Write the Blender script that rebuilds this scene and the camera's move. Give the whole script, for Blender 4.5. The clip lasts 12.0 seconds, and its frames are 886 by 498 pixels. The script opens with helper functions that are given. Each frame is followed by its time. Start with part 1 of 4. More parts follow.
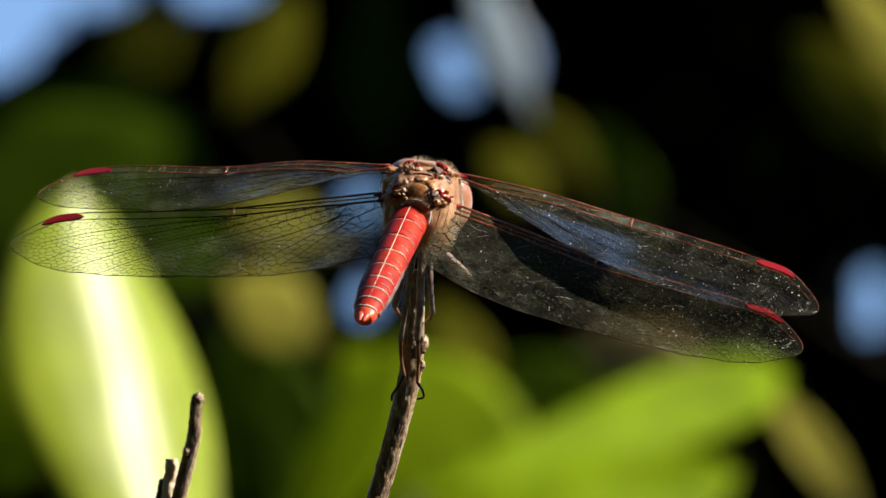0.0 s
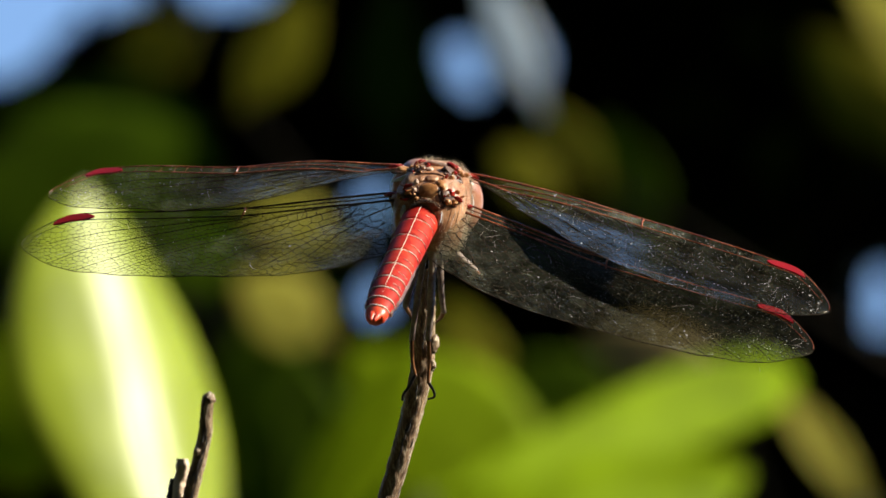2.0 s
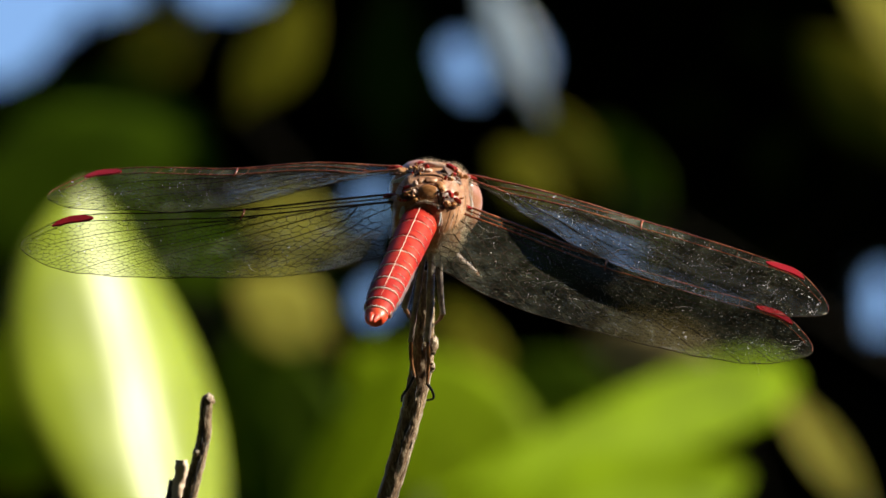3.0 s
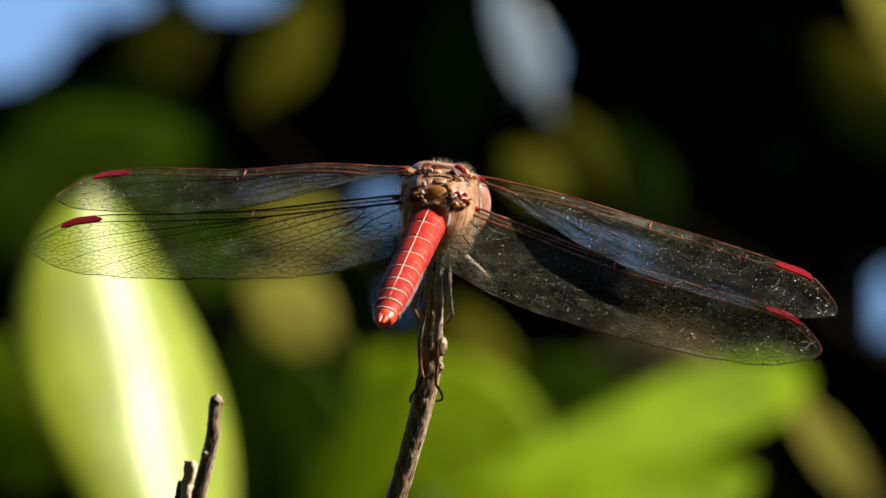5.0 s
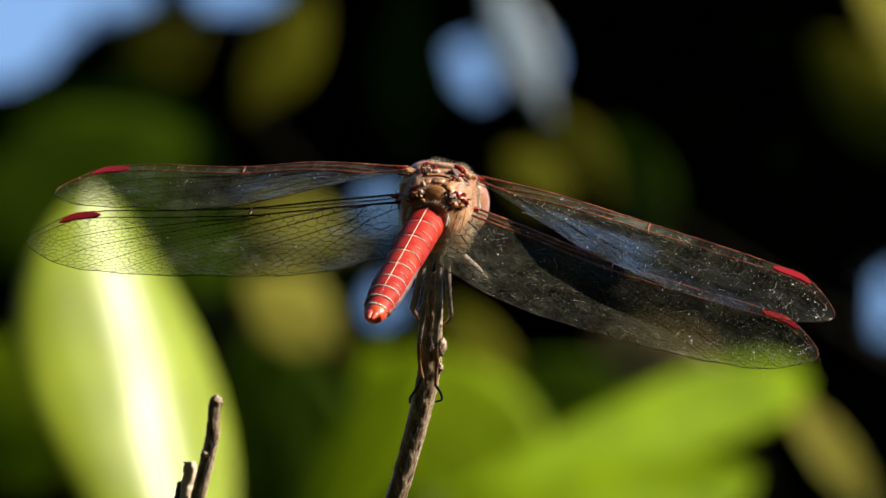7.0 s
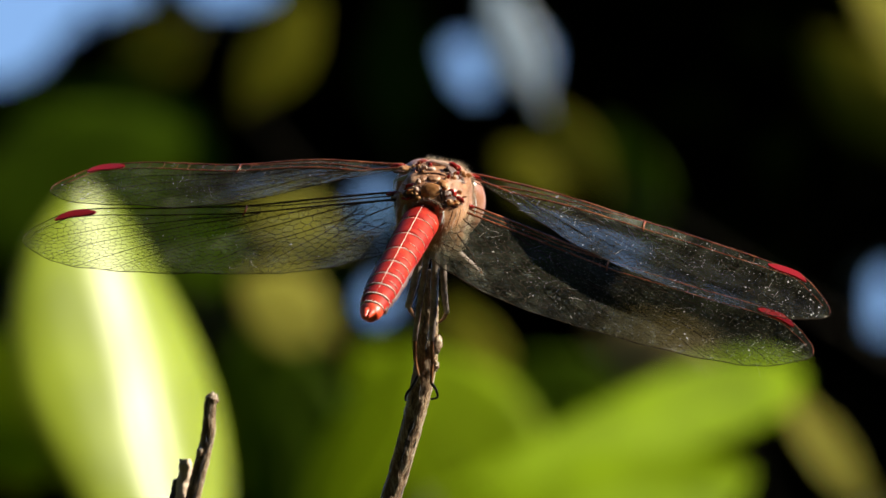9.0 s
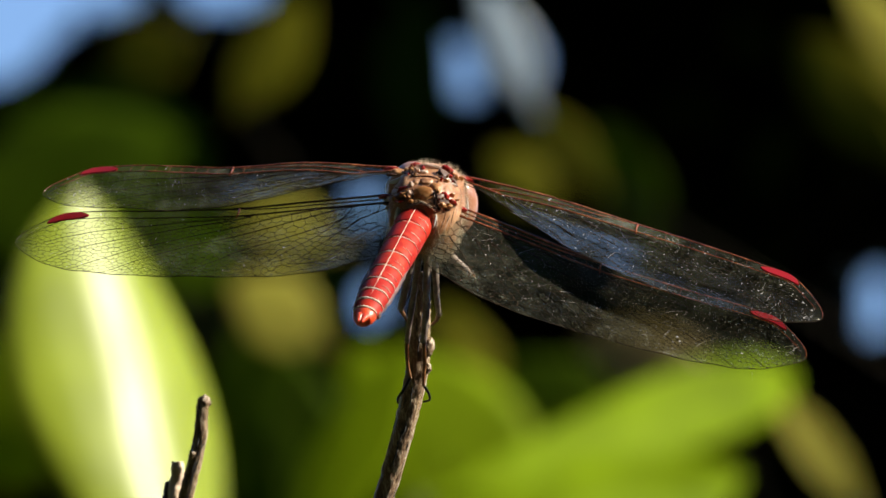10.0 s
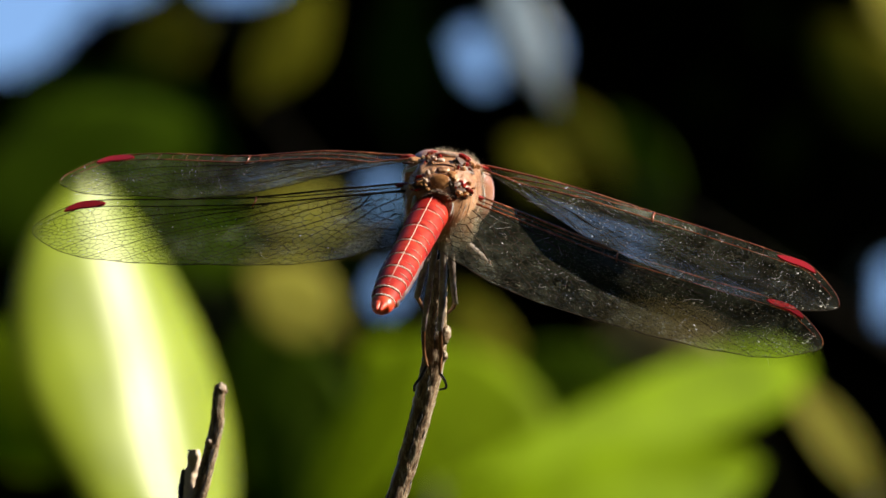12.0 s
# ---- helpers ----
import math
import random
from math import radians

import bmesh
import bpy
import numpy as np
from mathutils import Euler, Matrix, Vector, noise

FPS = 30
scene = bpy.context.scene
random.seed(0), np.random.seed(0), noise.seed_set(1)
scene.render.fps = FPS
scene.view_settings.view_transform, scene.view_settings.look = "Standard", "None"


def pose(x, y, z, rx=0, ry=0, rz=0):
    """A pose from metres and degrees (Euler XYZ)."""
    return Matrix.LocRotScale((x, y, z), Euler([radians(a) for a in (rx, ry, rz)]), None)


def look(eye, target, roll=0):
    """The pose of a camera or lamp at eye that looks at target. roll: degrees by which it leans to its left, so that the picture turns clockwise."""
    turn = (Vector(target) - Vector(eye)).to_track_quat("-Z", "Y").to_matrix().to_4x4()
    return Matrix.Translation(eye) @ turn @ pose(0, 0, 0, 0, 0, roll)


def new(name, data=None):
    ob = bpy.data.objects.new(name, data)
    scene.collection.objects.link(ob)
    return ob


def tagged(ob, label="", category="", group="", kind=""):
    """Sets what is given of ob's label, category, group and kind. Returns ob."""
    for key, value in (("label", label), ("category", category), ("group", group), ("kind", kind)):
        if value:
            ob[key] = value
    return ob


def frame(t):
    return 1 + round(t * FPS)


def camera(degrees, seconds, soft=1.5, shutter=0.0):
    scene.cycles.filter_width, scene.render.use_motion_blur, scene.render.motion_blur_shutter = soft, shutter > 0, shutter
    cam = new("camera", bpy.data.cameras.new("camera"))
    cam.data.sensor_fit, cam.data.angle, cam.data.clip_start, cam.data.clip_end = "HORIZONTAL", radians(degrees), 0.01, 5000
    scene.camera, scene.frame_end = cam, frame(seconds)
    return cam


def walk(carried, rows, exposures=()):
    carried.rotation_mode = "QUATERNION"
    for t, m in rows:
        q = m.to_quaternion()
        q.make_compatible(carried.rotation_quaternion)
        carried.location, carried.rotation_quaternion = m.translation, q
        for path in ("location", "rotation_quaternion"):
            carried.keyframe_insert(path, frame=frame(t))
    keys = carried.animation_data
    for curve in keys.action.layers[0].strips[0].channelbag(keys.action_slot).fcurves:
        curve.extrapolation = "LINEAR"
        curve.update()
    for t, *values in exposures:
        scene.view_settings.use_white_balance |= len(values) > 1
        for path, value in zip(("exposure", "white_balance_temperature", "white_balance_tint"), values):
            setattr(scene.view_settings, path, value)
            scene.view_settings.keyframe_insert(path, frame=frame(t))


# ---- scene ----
from mathutils.bvhtree import BVHTree

# A dragonfly perched on a twig, filmed through a long lens from a tripod;
# the line of sight climbs a slope of 18 degrees towards the shrubs behind.
MM = 0.001
STAND = 0.7          # metres from the lens to the perch
FIELD = 5.514        # degrees across the picture
SLOPE = pose(0, 0, 1.5, 18, 0, 0)

cam = camera(FIELD, 12.0, soft=1.6)
cam.data.dof.use_dof = True
cam.data.dof.focus_distance = 0.695
cam.data.dof.aperture_fstop = 70
cam.data.dof.aperture_blades = 0


def aim(turn, tilt):
    """The lens on its tripod, turned to the left and tilted up by so many degrees."""
    return SLOPE @ pose(0, -STAND, 0, 90 + tilt, 0, turn)


walk(cam, [
    (0, aim(-0.0512, -0.0042)),
    (0.5, aim(-0.0244, -0.0135)),
    (1, aim(-0.0013, -0.0095)),
    (1.5, aim(0.0000, 0.0000)),
    (2, aim(0.0162, -0.0055)),
    (2.5, aim(0.0281, 0.0053)),
    (3, aim(0.0106, 0.0026)),
    (5, aim(0.0645, 0.0080)),
    (5.5, aim(0.0779, -0.0041)),
    (6, aim(0.0739, 0.0040)),
    (6.5, aim(0.0713, 0.0067)),
    (7, aim(0.0618, 0.0120)),
    (9, aim(0.0350, -0.0041)),
    (9.5, aim(0.0079, 0.0000)),
    (10, aim(-0.0135, 0.0120)),
    (10.5, aim(0.0079, 0.0120)),
    (11, aim(0.0350, -0.0055)),
    (11.5, aim(0.0632, -0.0432)),
    (12, aim(0.0888, -0.0633)),
], exposures=[(0, 0.95), (12, 0.95)])

# ---- light ----
SUN_UP, SUN_ROUND = 35.0, 97.0     # elevation; compass, from the line of sight clockwise
world = bpy.data.worlds.new("sky")
scene.world = world
world.use_nodes = True
wn = world.node_tree.nodes
sky = wn.new("ShaderNodeTexSky")
sky.sky_type = "NISHITA"
sky.sun_disc = False
sky.sun_elevation, sky.sun_rotation = radians(SUN_UP), radians(SUN_ROUND)
sky.air_density, sky.dust_density, sky.ozone_density = 1.0, 0.0, 4.0
wn["Background"].inputs["Strength"].default_value = 0.115
world.node_tree.links.new(sky.outputs["Color"], wn["Background"].inputs["Color"])

TO_SUN = Vector((math.sin(radians(SUN_ROUND)) * math.cos(radians(SUN_UP)),
                 math.cos(radians(SUN_ROUND)) * math.cos(radians(SUN_UP)),
                 math.sin(radians(SUN_UP))))
sun = new("sun", bpy.data.lights.new("sun", "SUN"))
sun.data.energy, sun.data.angle, sun.data.color = 5.0, radians(0.55), (1.0, 0.91, 0.72)
sun.matrix_world = look(TO_SUN * 20, (0, 0, 0))


# ---- materials ----
def material(name):
    m = bpy.data.materials.new(name)
    m.use_nodes = True
    nt = m.node_tree
    return m, nt, nt.nodes["Principled BSDF"], nt.nodes["Material Output"]


def node(nt, kind, links=(), **values):
    n = nt.nodes.new(kind)
    for key, value in values.items():
        n.inputs[key.replace("_", " ")].default_value = value
    for source, key in links:
        nt.links.new(source, n.inputs[key])
    return n


def ramp(nt, source, stops):
    n = nt.nodes.new("ShaderNodeValToRGB")
    e = n.color_ramp.elements
    while len(e) < len(stops):
        e.new(0.5)
    for spot_, (place, colour) in zip(e, stops):
        spot_.position = place
        spot_.color = (*colour, 1)
    nt.links.new(source, n.inputs["Fac"])
    return n.outputs["Color"]


def coords(nt, scale=(1, 1, 1)):
    c = nt.nodes.new("ShaderNodeTexCoord")
    m = nt.nodes.new("ShaderNodeMapping")
    m.inputs["Scale"].default_value = scale
    nt.links.new(c.outputs["Object"], m.inputs["Vector"])
    return m.outputs["Vector"]


def grain(name, dark, mid, light, scale, rough=0.6, bump=0.3, stretch=(1, 1, 1), fine=5.0, spec=0.4, depth=0.00004):
    """A surface of three tones in patches, with finer grain and relief."""
    m, nt, b, out = material(name)
    v = coords(nt, stretch)
    big = node(nt, "ShaderNodeTexNoise", [(v, "Vector")], Scale=scale, Detail=4.0, Roughness=0.6)
    small = node(nt, "ShaderNodeTexNoise", [(v, "Vector")], Scale=scale * fine, Detail=5.0, Roughness=0.65)
    mix = node(nt, "ShaderNodeMix", [(big.outputs["Fac"], "A"), (small.outputs["Fac"], "B")], Factor=0.45)
    tone = ramp(nt, mix.outputs["Result"], [(0.32, dark), (0.5, mid), (0.68, light)])
    nt.links.new(tone, b.inputs["Base Color"])
    b.inputs["Roughness"].default_value = rough
    b.inputs["Specular IOR Level"].default_value = spec
    bp = node(nt, "ShaderNodeBump", [(mix.outputs["Result"], "Height")], Strength=bump, Distance=depth)
    nt.links.new(bp.outputs["Normal"], b.inputs["Normal"])
    return m


def leaf_material(name, colour, shine=0.35, through_colour=None, through_share=0.4, spec=0.5, wax=1.5):
    """A leaf: coloured skin with mottling, side veins in relief, light passing through."""
    m, nt, b, out = material(name)
    v = coords(nt)
    mottle = node(nt, "ShaderNodeTexNoise", [(v, "Vector")], Scale=60.0, Detail=4.0)
    dark = tuple(c * 0.7 for c in colour)
    light = tuple(min(1, c * 1.25) for c in colour)
    tone = ramp(nt, mottle.outputs["Fac"], [(0.3, dark), (0.5, colour), (0.7, light)])
    nt.links.new(tone, b.inputs["Base Color"])
    b.inputs["Roughness"].default_value = shine
    b.inputs["Specular IOR Level"].default_value = spec
    b.inputs["IOR"].default_value = wax
    wave = node(nt, "ShaderNodeTexWave", [(v, "Vector")], Scale=40.0, Distortion=1.5)
    bp = node(nt, "ShaderNodeBump", [(wave.outputs["Fac"], "Height")], Strength=0.15, Distance=0.0005)
    nt.links.new(bp.outputs["Normal"], b.inputs["Normal"])
    tr = node(nt, "ShaderNodeBsdfTranslucent", Color=(*(through_colour or light), 1))
    mixer = node(nt, "ShaderNodeMixShader", Fac=through_share)
    nt.links.new(b.outputs["BSDF"], mixer.inputs[1])
    nt.links.new(tr.outputs["BSDF"], mixer.inputs[2])
    nt.links.new(mixer.outputs["Shader"], out.inputs["Surface"])
    return m


def sums(nt, op, a, b):
    """A Math node: a and b are sockets or numbers."""
    n = nt.nodes.new("ShaderNodeMath")
    n.operation = op
    for k, v in enumerate((a, b)):
        if isinstance(v, (int, float)):
            n.inputs[k].default_value = v
        else:
            nt.links.new(v, n.inputs[k])
    return n.outputs["Value"]


def wing_material(name, haze, dust, sheen, span, chord, strip, hem=None):
    """Clear wing skin: mostly see-through, with a thin film, dust, droplet marks and a glassy sheen
    masked to where the sky should mirror: a stretch of the span and of the chord (both in millimetres)."""
    m, nt, b, out = material(name)
    v = coords(nt)
    # thin uneven film
    smear = node(nt, "ShaderNodeTexNoise", [(v, "Vector")], Scale=420.0, Detail=6.0, Roughness=0.7)
    film_ = ramp(nt, smear.outputs["Fac"], [(0.36, (0.12,) * 3), (0.52, (0.6,) * 3), (0.68, (2.2,) * 3)])
    thin = sums(nt, "MULTIPLY", film_, haze)
    # the film is milkier at the root
    axis = node(nt, "ShaderNodeSeparateXYZ", [(v, "Vector")])
    mm_x = sums(nt, "MULTIPLY", axis.outputs["X"], 1000.0 / 30)
    mm_y = sums(nt, "MULTIPLY", axis.outputs["Y"], 1000.0 / 10)
    root = ramp(nt, mm_x, [(0.0, (2.4,) * 3), (0.16, (2.0,) * 3), (0.4, (1.2,) * 3), (0.7, (1.0,) * 3)])
    thin = sums(nt, "MULTIPLY", thin, root)
    # thicker, crusted skin between the strong veins of the leading edge
    crust = ramp(nt, mm_y, [(0.03, (1.0,) * 3), (0.075, (0.8,) * 3), (0.1, (0.0,) * 3)])
    inner_ = ramp(nt, mm_x, [(0.1, (0.35,) * 3), (0.3, (1.0,) * 3), (0.52, (0.9,) * 3), (0.6, (0.1,) * 3)])
    thin = sums(nt, "ADD", thin, sums(nt, "MULTIPLY", sums(nt, "MULTIPLY", crust, inner_), sums(nt, "MULTIPLY", film_, strip)))
    # fine dust in drifts
    grit = node(nt, "ShaderNodeTexNoise", [(v, "Vector")], Scale=5200.0, Detail=3.0, Roughness=0.6)
    drift = node(nt, "ShaderNodeTexNoise", [(v, "Vector")], Scale=330.0, Detail=4.0, Roughness=0.65)
    specks = ramp(nt, grit.outputs["Fac"], [(0.56, (0.0,) * 3), (0.66, (0.45,) * 3), (0.74, (1.0,) * 3)])
    drifts = ramp(nt, drift.outputs["Fac"], [(0.4, (0.08,) * 3), (0.55, (0.35,) * 3), (0.7, (1.0,) * 3)])
    dirt = sums(nt, "MULTIPLY", sums(nt, "MULTIPLY", specks, drifts), dust)
    b.inputs["Base Color"].default_value = (0.62, 0.64, 0.5, 1)
    b.inputs["Specular IOR Level"].default_value = 0.2
    b.inputs["Roughness"].default_value = 0.45
    glow = node(nt, "ShaderNodeBsdfTranslucent", Color=(0.56, 0.62, 0.36, 1))
    veil = node(nt, "ShaderNodeMixShader", Fac=0.45)
    nt.links.new(b.outputs["BSDF"], veil.inputs[1])
    nt.links.new(glow.outputs["BSDF"], veil.inputs[2])
    clear = node(nt, "ShaderNodeBsdfTransparent", Color=(0.84, 0.85, 0.78, 1))
    mixer = node(nt, "ShaderNodeMixShader", [(sums(nt, "ADD", thin, dirt), "Fac")])
    nt.links.new(clear.outputs["BSDF"], mixer.inputs[1])
    nt.links.new(veil.outputs["Shader"], mixer.inputs[2])
    # the glassy sheen of the slightly buckled cells
    cells = node(nt, "ShaderNodeTexVoronoi", [(v, "Vector")], Scale=1150.0)
    buckle = node(nt, "ShaderNodeTexNoise", [(v, "Vector")], Scale=520.0, Detail=4.0)
    relief = sums(nt, "ADD", sums(nt, "MULTIPLY", cells.outputs["Distance"], 0.35), buckle.outputs["Fac"])
    bp2 = node(nt, "ShaderNodeBump", [(relief, "Height")], Strength=0.55, Distance=0.00022)
    gloss = node(nt, "ShaderNodeBsdfGlossy", [(bp2.outputs["Normal"], "Normal")], Roughness=0.2, Color=(1.0, 0.93, 0.8, 1))
    fres = node(nt, "ShaderNodeFresnel", [(bp2.outputs["Normal"], "Normal")], IOR=1.5)
    # this mask places the sky's reflection by position on the wing
    x0, x1 = span[0] / 30, span[1] / 30
    along_ = ramp(nt, mm_x, [(max(0.0, x0 - 0.1), (0.06,) * 3), (x0, (1.0,) * 3), (x1, (0.9,) * 3), (x1 + 0.09, (0.05,) * 3)])
    y0, y1 = chord[0] / 10, chord[1] / 10
    over = ramp(nt, mm_y, [(max(0.0, y0 - 0.06), (0.12,) * 3), (y0, (1.0,) * 3), (y1, (1.0,) * 3), (y1 + 0.07, (0.12,) * 3)])
    patch = node(nt, "ShaderNodeTexNoise", [(v, "Vector")], Scale=240.0, Detail=4.0, Roughness=0.65)
    sheen_patch = ramp(nt, patch.outputs["Fac"], [(0.36, (0.12,) * 3), (0.56, (0.8,) * 3), (0.7, (1.0,) * 3)])
    share = sums(nt, "MULTIPLY", sums(nt, "MULTIPLY", along_, over), sums(nt, "MULTIPLY", sheen_patch, sheen))
    if hem:     # the same sheen, fainter, along the hind edge of the outer half
        x0, x1, y0 = hem[0] / 30, hem[1] / 30, hem[2] / 10
        far_ = ramp(nt, mm_x, [(x0 - 0.05, (0.0,) * 3), (x0, (1.0,) * 3), (x1, (0.8,) * 3), (x1 + 0.08, (0.0,) * 3)])
        low_ = ramp(nt, mm_y, [(y0 - 0.05, (0.0,) * 3), (y0, (1.0,) * 3)])
        share = sums(nt, "ADD", share, sums(nt, "MULTIPLY", sums(nt, "MULTIPLY", far_, low_), sums(nt, "MULTIPLY", sheen_patch, hem[3])))
    share = sums(nt, "MULTIPLY", share, fres.outputs["Fac"])
    whole = node(nt, "ShaderNodeMixShader", [(share, "Fac")])
    nt.links.new(mixer.outputs["Shader"], whole.inputs[1])
    nt.links.new(gloss.outputs["BSDF"], whole.inputs[2])
    nt.links.new(whole.outputs["Shader"], out.inputs["Surface"])
    return m


WING_RF = wing_material("dusty wing skin", 0.02, 0.95, 4.0, (6.5, 13.5), (2.2, 7.5), 0.13, (12.8, 22.5, 5.0, 1.3))
WING_RH = wing_material("dusty clear wing skin", 0.03, 0.95, 0.8, (8.5, 12.5), (0.8, 3.0), 0.05)
# left wings: the stronger film stands for light scattered in the skin
WING_LF = wing_material("wing skin, scattered light in film", 0.05, 0.25, 2.0, (1.0, 11.0), (1.2, 5.5), 0.1)
WING_LH = wing_material("clear wing skin, scattered light in film", 0.05, 0.22, 1.4, (0.5, 4.5), (3.5, 10.0), 0.04)
VEIN_DARK = grain("dark vein", (0.008, 0.005, 0.003), (0.022, 0.014, 0.008), (0.06, 0.038, 0.022), 500, 0.7, spec=0.06)
VEIN_RED = grain("russet vein", (0.05, 0.012, 0.006), (0.24, 0.06, 0.02), (0.6, 0.24, 0.09), 500, 0.22, spec=0.6)
RED = grain("abdomen red", (0.25, 0.01, 0.006), (0.4, 0.02, 0.012), (0.52, 0.055, 0.02), 420, 0.5, 0.5, spec=0.12, depth=0.00008)
RED_TIP = grain("orange-red tail", (0.55, 0.03, 0.01), (0.72, 0.07, 0.02), (0.8, 0.16, 0.05), 500, 0.35)
DUSK = grain("dusky side", (0.05, 0.028, 0.032), (0.13, 0.07, 0.07), (0.26, 0.13, 0.12), 700, 0.55)
CREAM = grain("cream seam", (0.6, 0.42, 0.32), (0.78, 0.64, 0.52), (0.88, 0.8, 0.7), 900, 0.5)
FLANK = grain("tan thorax", (0.24, 0.095, 0.042), (0.43, 0.205, 0.1), (0.62, 0.37, 0.21), 520, 0.42, 0.6, depth=0.0001)
SHIELD = grain("amber shield", (0.24, 0.085, 0.022), (0.4, 0.17, 0.05), (0.55, 0.29, 0.12), 700, 0.45, 0.6, spec=0.35)
DUST = grain("dust", (0.25, 0.24, 0.21), (0.5, 0.48, 0.43), (0.8, 0.78, 0.7), 900, 0.35, spec=0.6)
EYE_DARK = grain("dark eye patch", (0.05, 0.012, 0.008), (0.1, 0.03, 0.015), (0.2, 0.07, 0.03), 400, 0.12, 0.02, spec=0.8)
AMBER = grain("amber plate", (0.24, 0.09, 0.03), (0.5, 0.24, 0.09), (0.75, 0.48, 0.26), 700, 0.25, 0.5, spec=0.6)
PLATE_RED = grain("red plate", (0.14, 0.01, 0.007), (0.36, 0.02, 0.013), (0.55, 0.09, 0.05), 800, 0.22, 0.5, spec=0.6)
COLLAR = grain("cream collar", (0.35, 0.2, 0.14), (0.62, 0.43, 0.34), (0.8, 0.68, 0.6), 900, 0.45, 0.5)
PALE = grain("white membrane", (0.45, 0.45, 0.45), (0.7, 0.7, 0.7), (0.85, 0.85, 0.85), 500, 0.3)
DARK_JOINT = grain("dark joint", (0.03, 0.013, 0.009), (0.1, 0.042, 0.024), (0.22, 0.1, 0.055), 700, 0.45)
EYE = grain("compound eye", (0.3, 0.12, 0.07), (0.46, 0.22, 0.14), (0.6, 0.36, 0.26), 180, 0.16, 0.02, spec=0.9)
FACE = grain("face", (0.3, 0.07, 0.03), (0.5, 0.16, 0.07), (0.65, 0.3, 0.14), 300, 0.3)
HAIR = grain("pale hair", (0.5, 0.36, 0.24), (0.68, 0.54, 0.4), (0.84, 0.75, 0.62), 300, 0.6)
LEG = grain("grey-brown leg", (0.1, 0.065, 0.06), (0.34, 0.26, 0.24), (0.66, 0.57, 0.53), 600, 0.4)
TIBIA = grain("brown shin", (0.06, 0.02, 0.01), (0.2, 0.08, 0.03), (0.4, 0.2, 0.09), 420, 0.35)
BLACK = grain("black claw", (0.004, 0.004, 0.004), (0.01, 0.009, 0.008), (0.02, 0.018, 0.016), 420, 0.35)
BARK = grain("twig bark", (0.016, 0.009, 0.006), (0.26, 0.16, 0.095), (0.9, 0.77, 0.58), 2300, 0.42, 1.0, (1, 1, 0.2), 3.0, 0.45, 0.0002)
# bark of the shoots, its shade put into the colour
SHOOT_SHADED = grain("shaded shoot bark", (0.008, 0.007, 0.004), (0.02, 0.016, 0.01), (0.045, 0.035, 0.02), 200, 0.8, 0.6, spec=0.15)
SPLIT = grain("split wood", (0.4, 0.28, 0.19), (0.7, 0.56, 0.43), (0.88, 0.78, 0.66), 500, 0.7, 0.8, (1, 1, 0.15))
RIDGE_LIT = grain("pale bark ridge, lit side", (0.2, 0.12, 0.065), (0.56, 0.41, 0.27), (0.88, 0.74, 0.55), 900, 0.42, 0.6, (1, 1, 0.3))
PITH = grain("dark split bark", (0.02, 0.02, 0.022), (0.05, 0.05, 0.055), (0.1, 0.1, 0.11), 500, 0.6)

STIGMA = leaf_material("red wing mark", (0.34, 0.007, 0.011), 0.4, (0.45, 0.005, 0.009), 0.3, 0.3)
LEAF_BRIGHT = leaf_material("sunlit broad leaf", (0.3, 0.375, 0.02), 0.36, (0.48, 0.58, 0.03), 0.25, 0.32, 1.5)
LEAF_GREEN = leaf_material("green leaf", (0.23, 0.33, 0.002), 0.6, (0.5, 0.62, 0.003), 0.35, 0.05)
LEAF_OLIVE = leaf_material("olive leaf", (0.17, 0.165, 0.008), 0.6, (0.34, 0.32, 0.015), 0.35, 0.04)
# two copies of the green leaf, darkened in colour to stand for shade
LEAF_DEEP_SHADE = leaf_material("deep-shade green leaf", (0.022, 0.042, 0.002), 0.65, (0.05, 0.09, 0.003), 0.3, 0.04)
LEAF_SHADE = leaf_material("shaded green leaf", (0.068, 0.12, 0.002), 0.65, (0.14, 0.22, 0.002), 0.3, 0.04)
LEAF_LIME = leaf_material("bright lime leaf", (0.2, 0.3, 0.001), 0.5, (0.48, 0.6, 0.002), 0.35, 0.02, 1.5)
LEAF_STRAW = leaf_material("straw-coloured leaf", (0.38, 0.35, 0.045), 0.6, (0.5, 0.46, 0.06), 0.35, 0.1)
# pale blue base stands for sky light mirrored on the leaf
LEAF_SKY_SHEEN = leaf_material("waxy leaf", (0.28, 0.39, 0.5), 0.4, (0.28, 0.37, 0.44), 0.3, 0.8)
LEAF_DRY = leaf_material("dry leaf", (0.34, 0.26, 0.10), 0.5, (0.5, 0.38, 0.12), 0.35, 0.3)
# near-black: the deep shade of foliage is put into this colour
THICKET_SHADE = grain("thicket shade colour", (0.003, 0.004, 0.002), (0.008, 0.011, 0.004), (0.02, 0.026, 0.008), 30, 0.9, 0.8, spec=0.1, depth=0.01)
SOIL = grain("soil and grass", (0.03, 0.035, 0.012), (0.06, 0.07, 0.02), (0.11, 0.11, 0.04), 3, 0.9, 1.0, fine=12, depth=0.02)


# ---- mesh helpers ----
def part(name, bm, mat, parent=None, label="", smooth=True):
    me = bpy.data.meshes.new(name)
    if isinstance(bm, tuple):
        me.from_pydata(bm[0], [], bm[1])
    else:
        bmesh.ops.recalc_face_normals(bm, faces=bm.faces)
        bm.to_mesh(me)
        bm.free()
    me.materials.append(mat)
    if smooth:
        me.polygons.foreach_set("use_smooth", [True] * len(me.polygons))
    ob = new(name, me)
    ob.parent = parent
    if label:
        tagged(ob, label)
    return ob


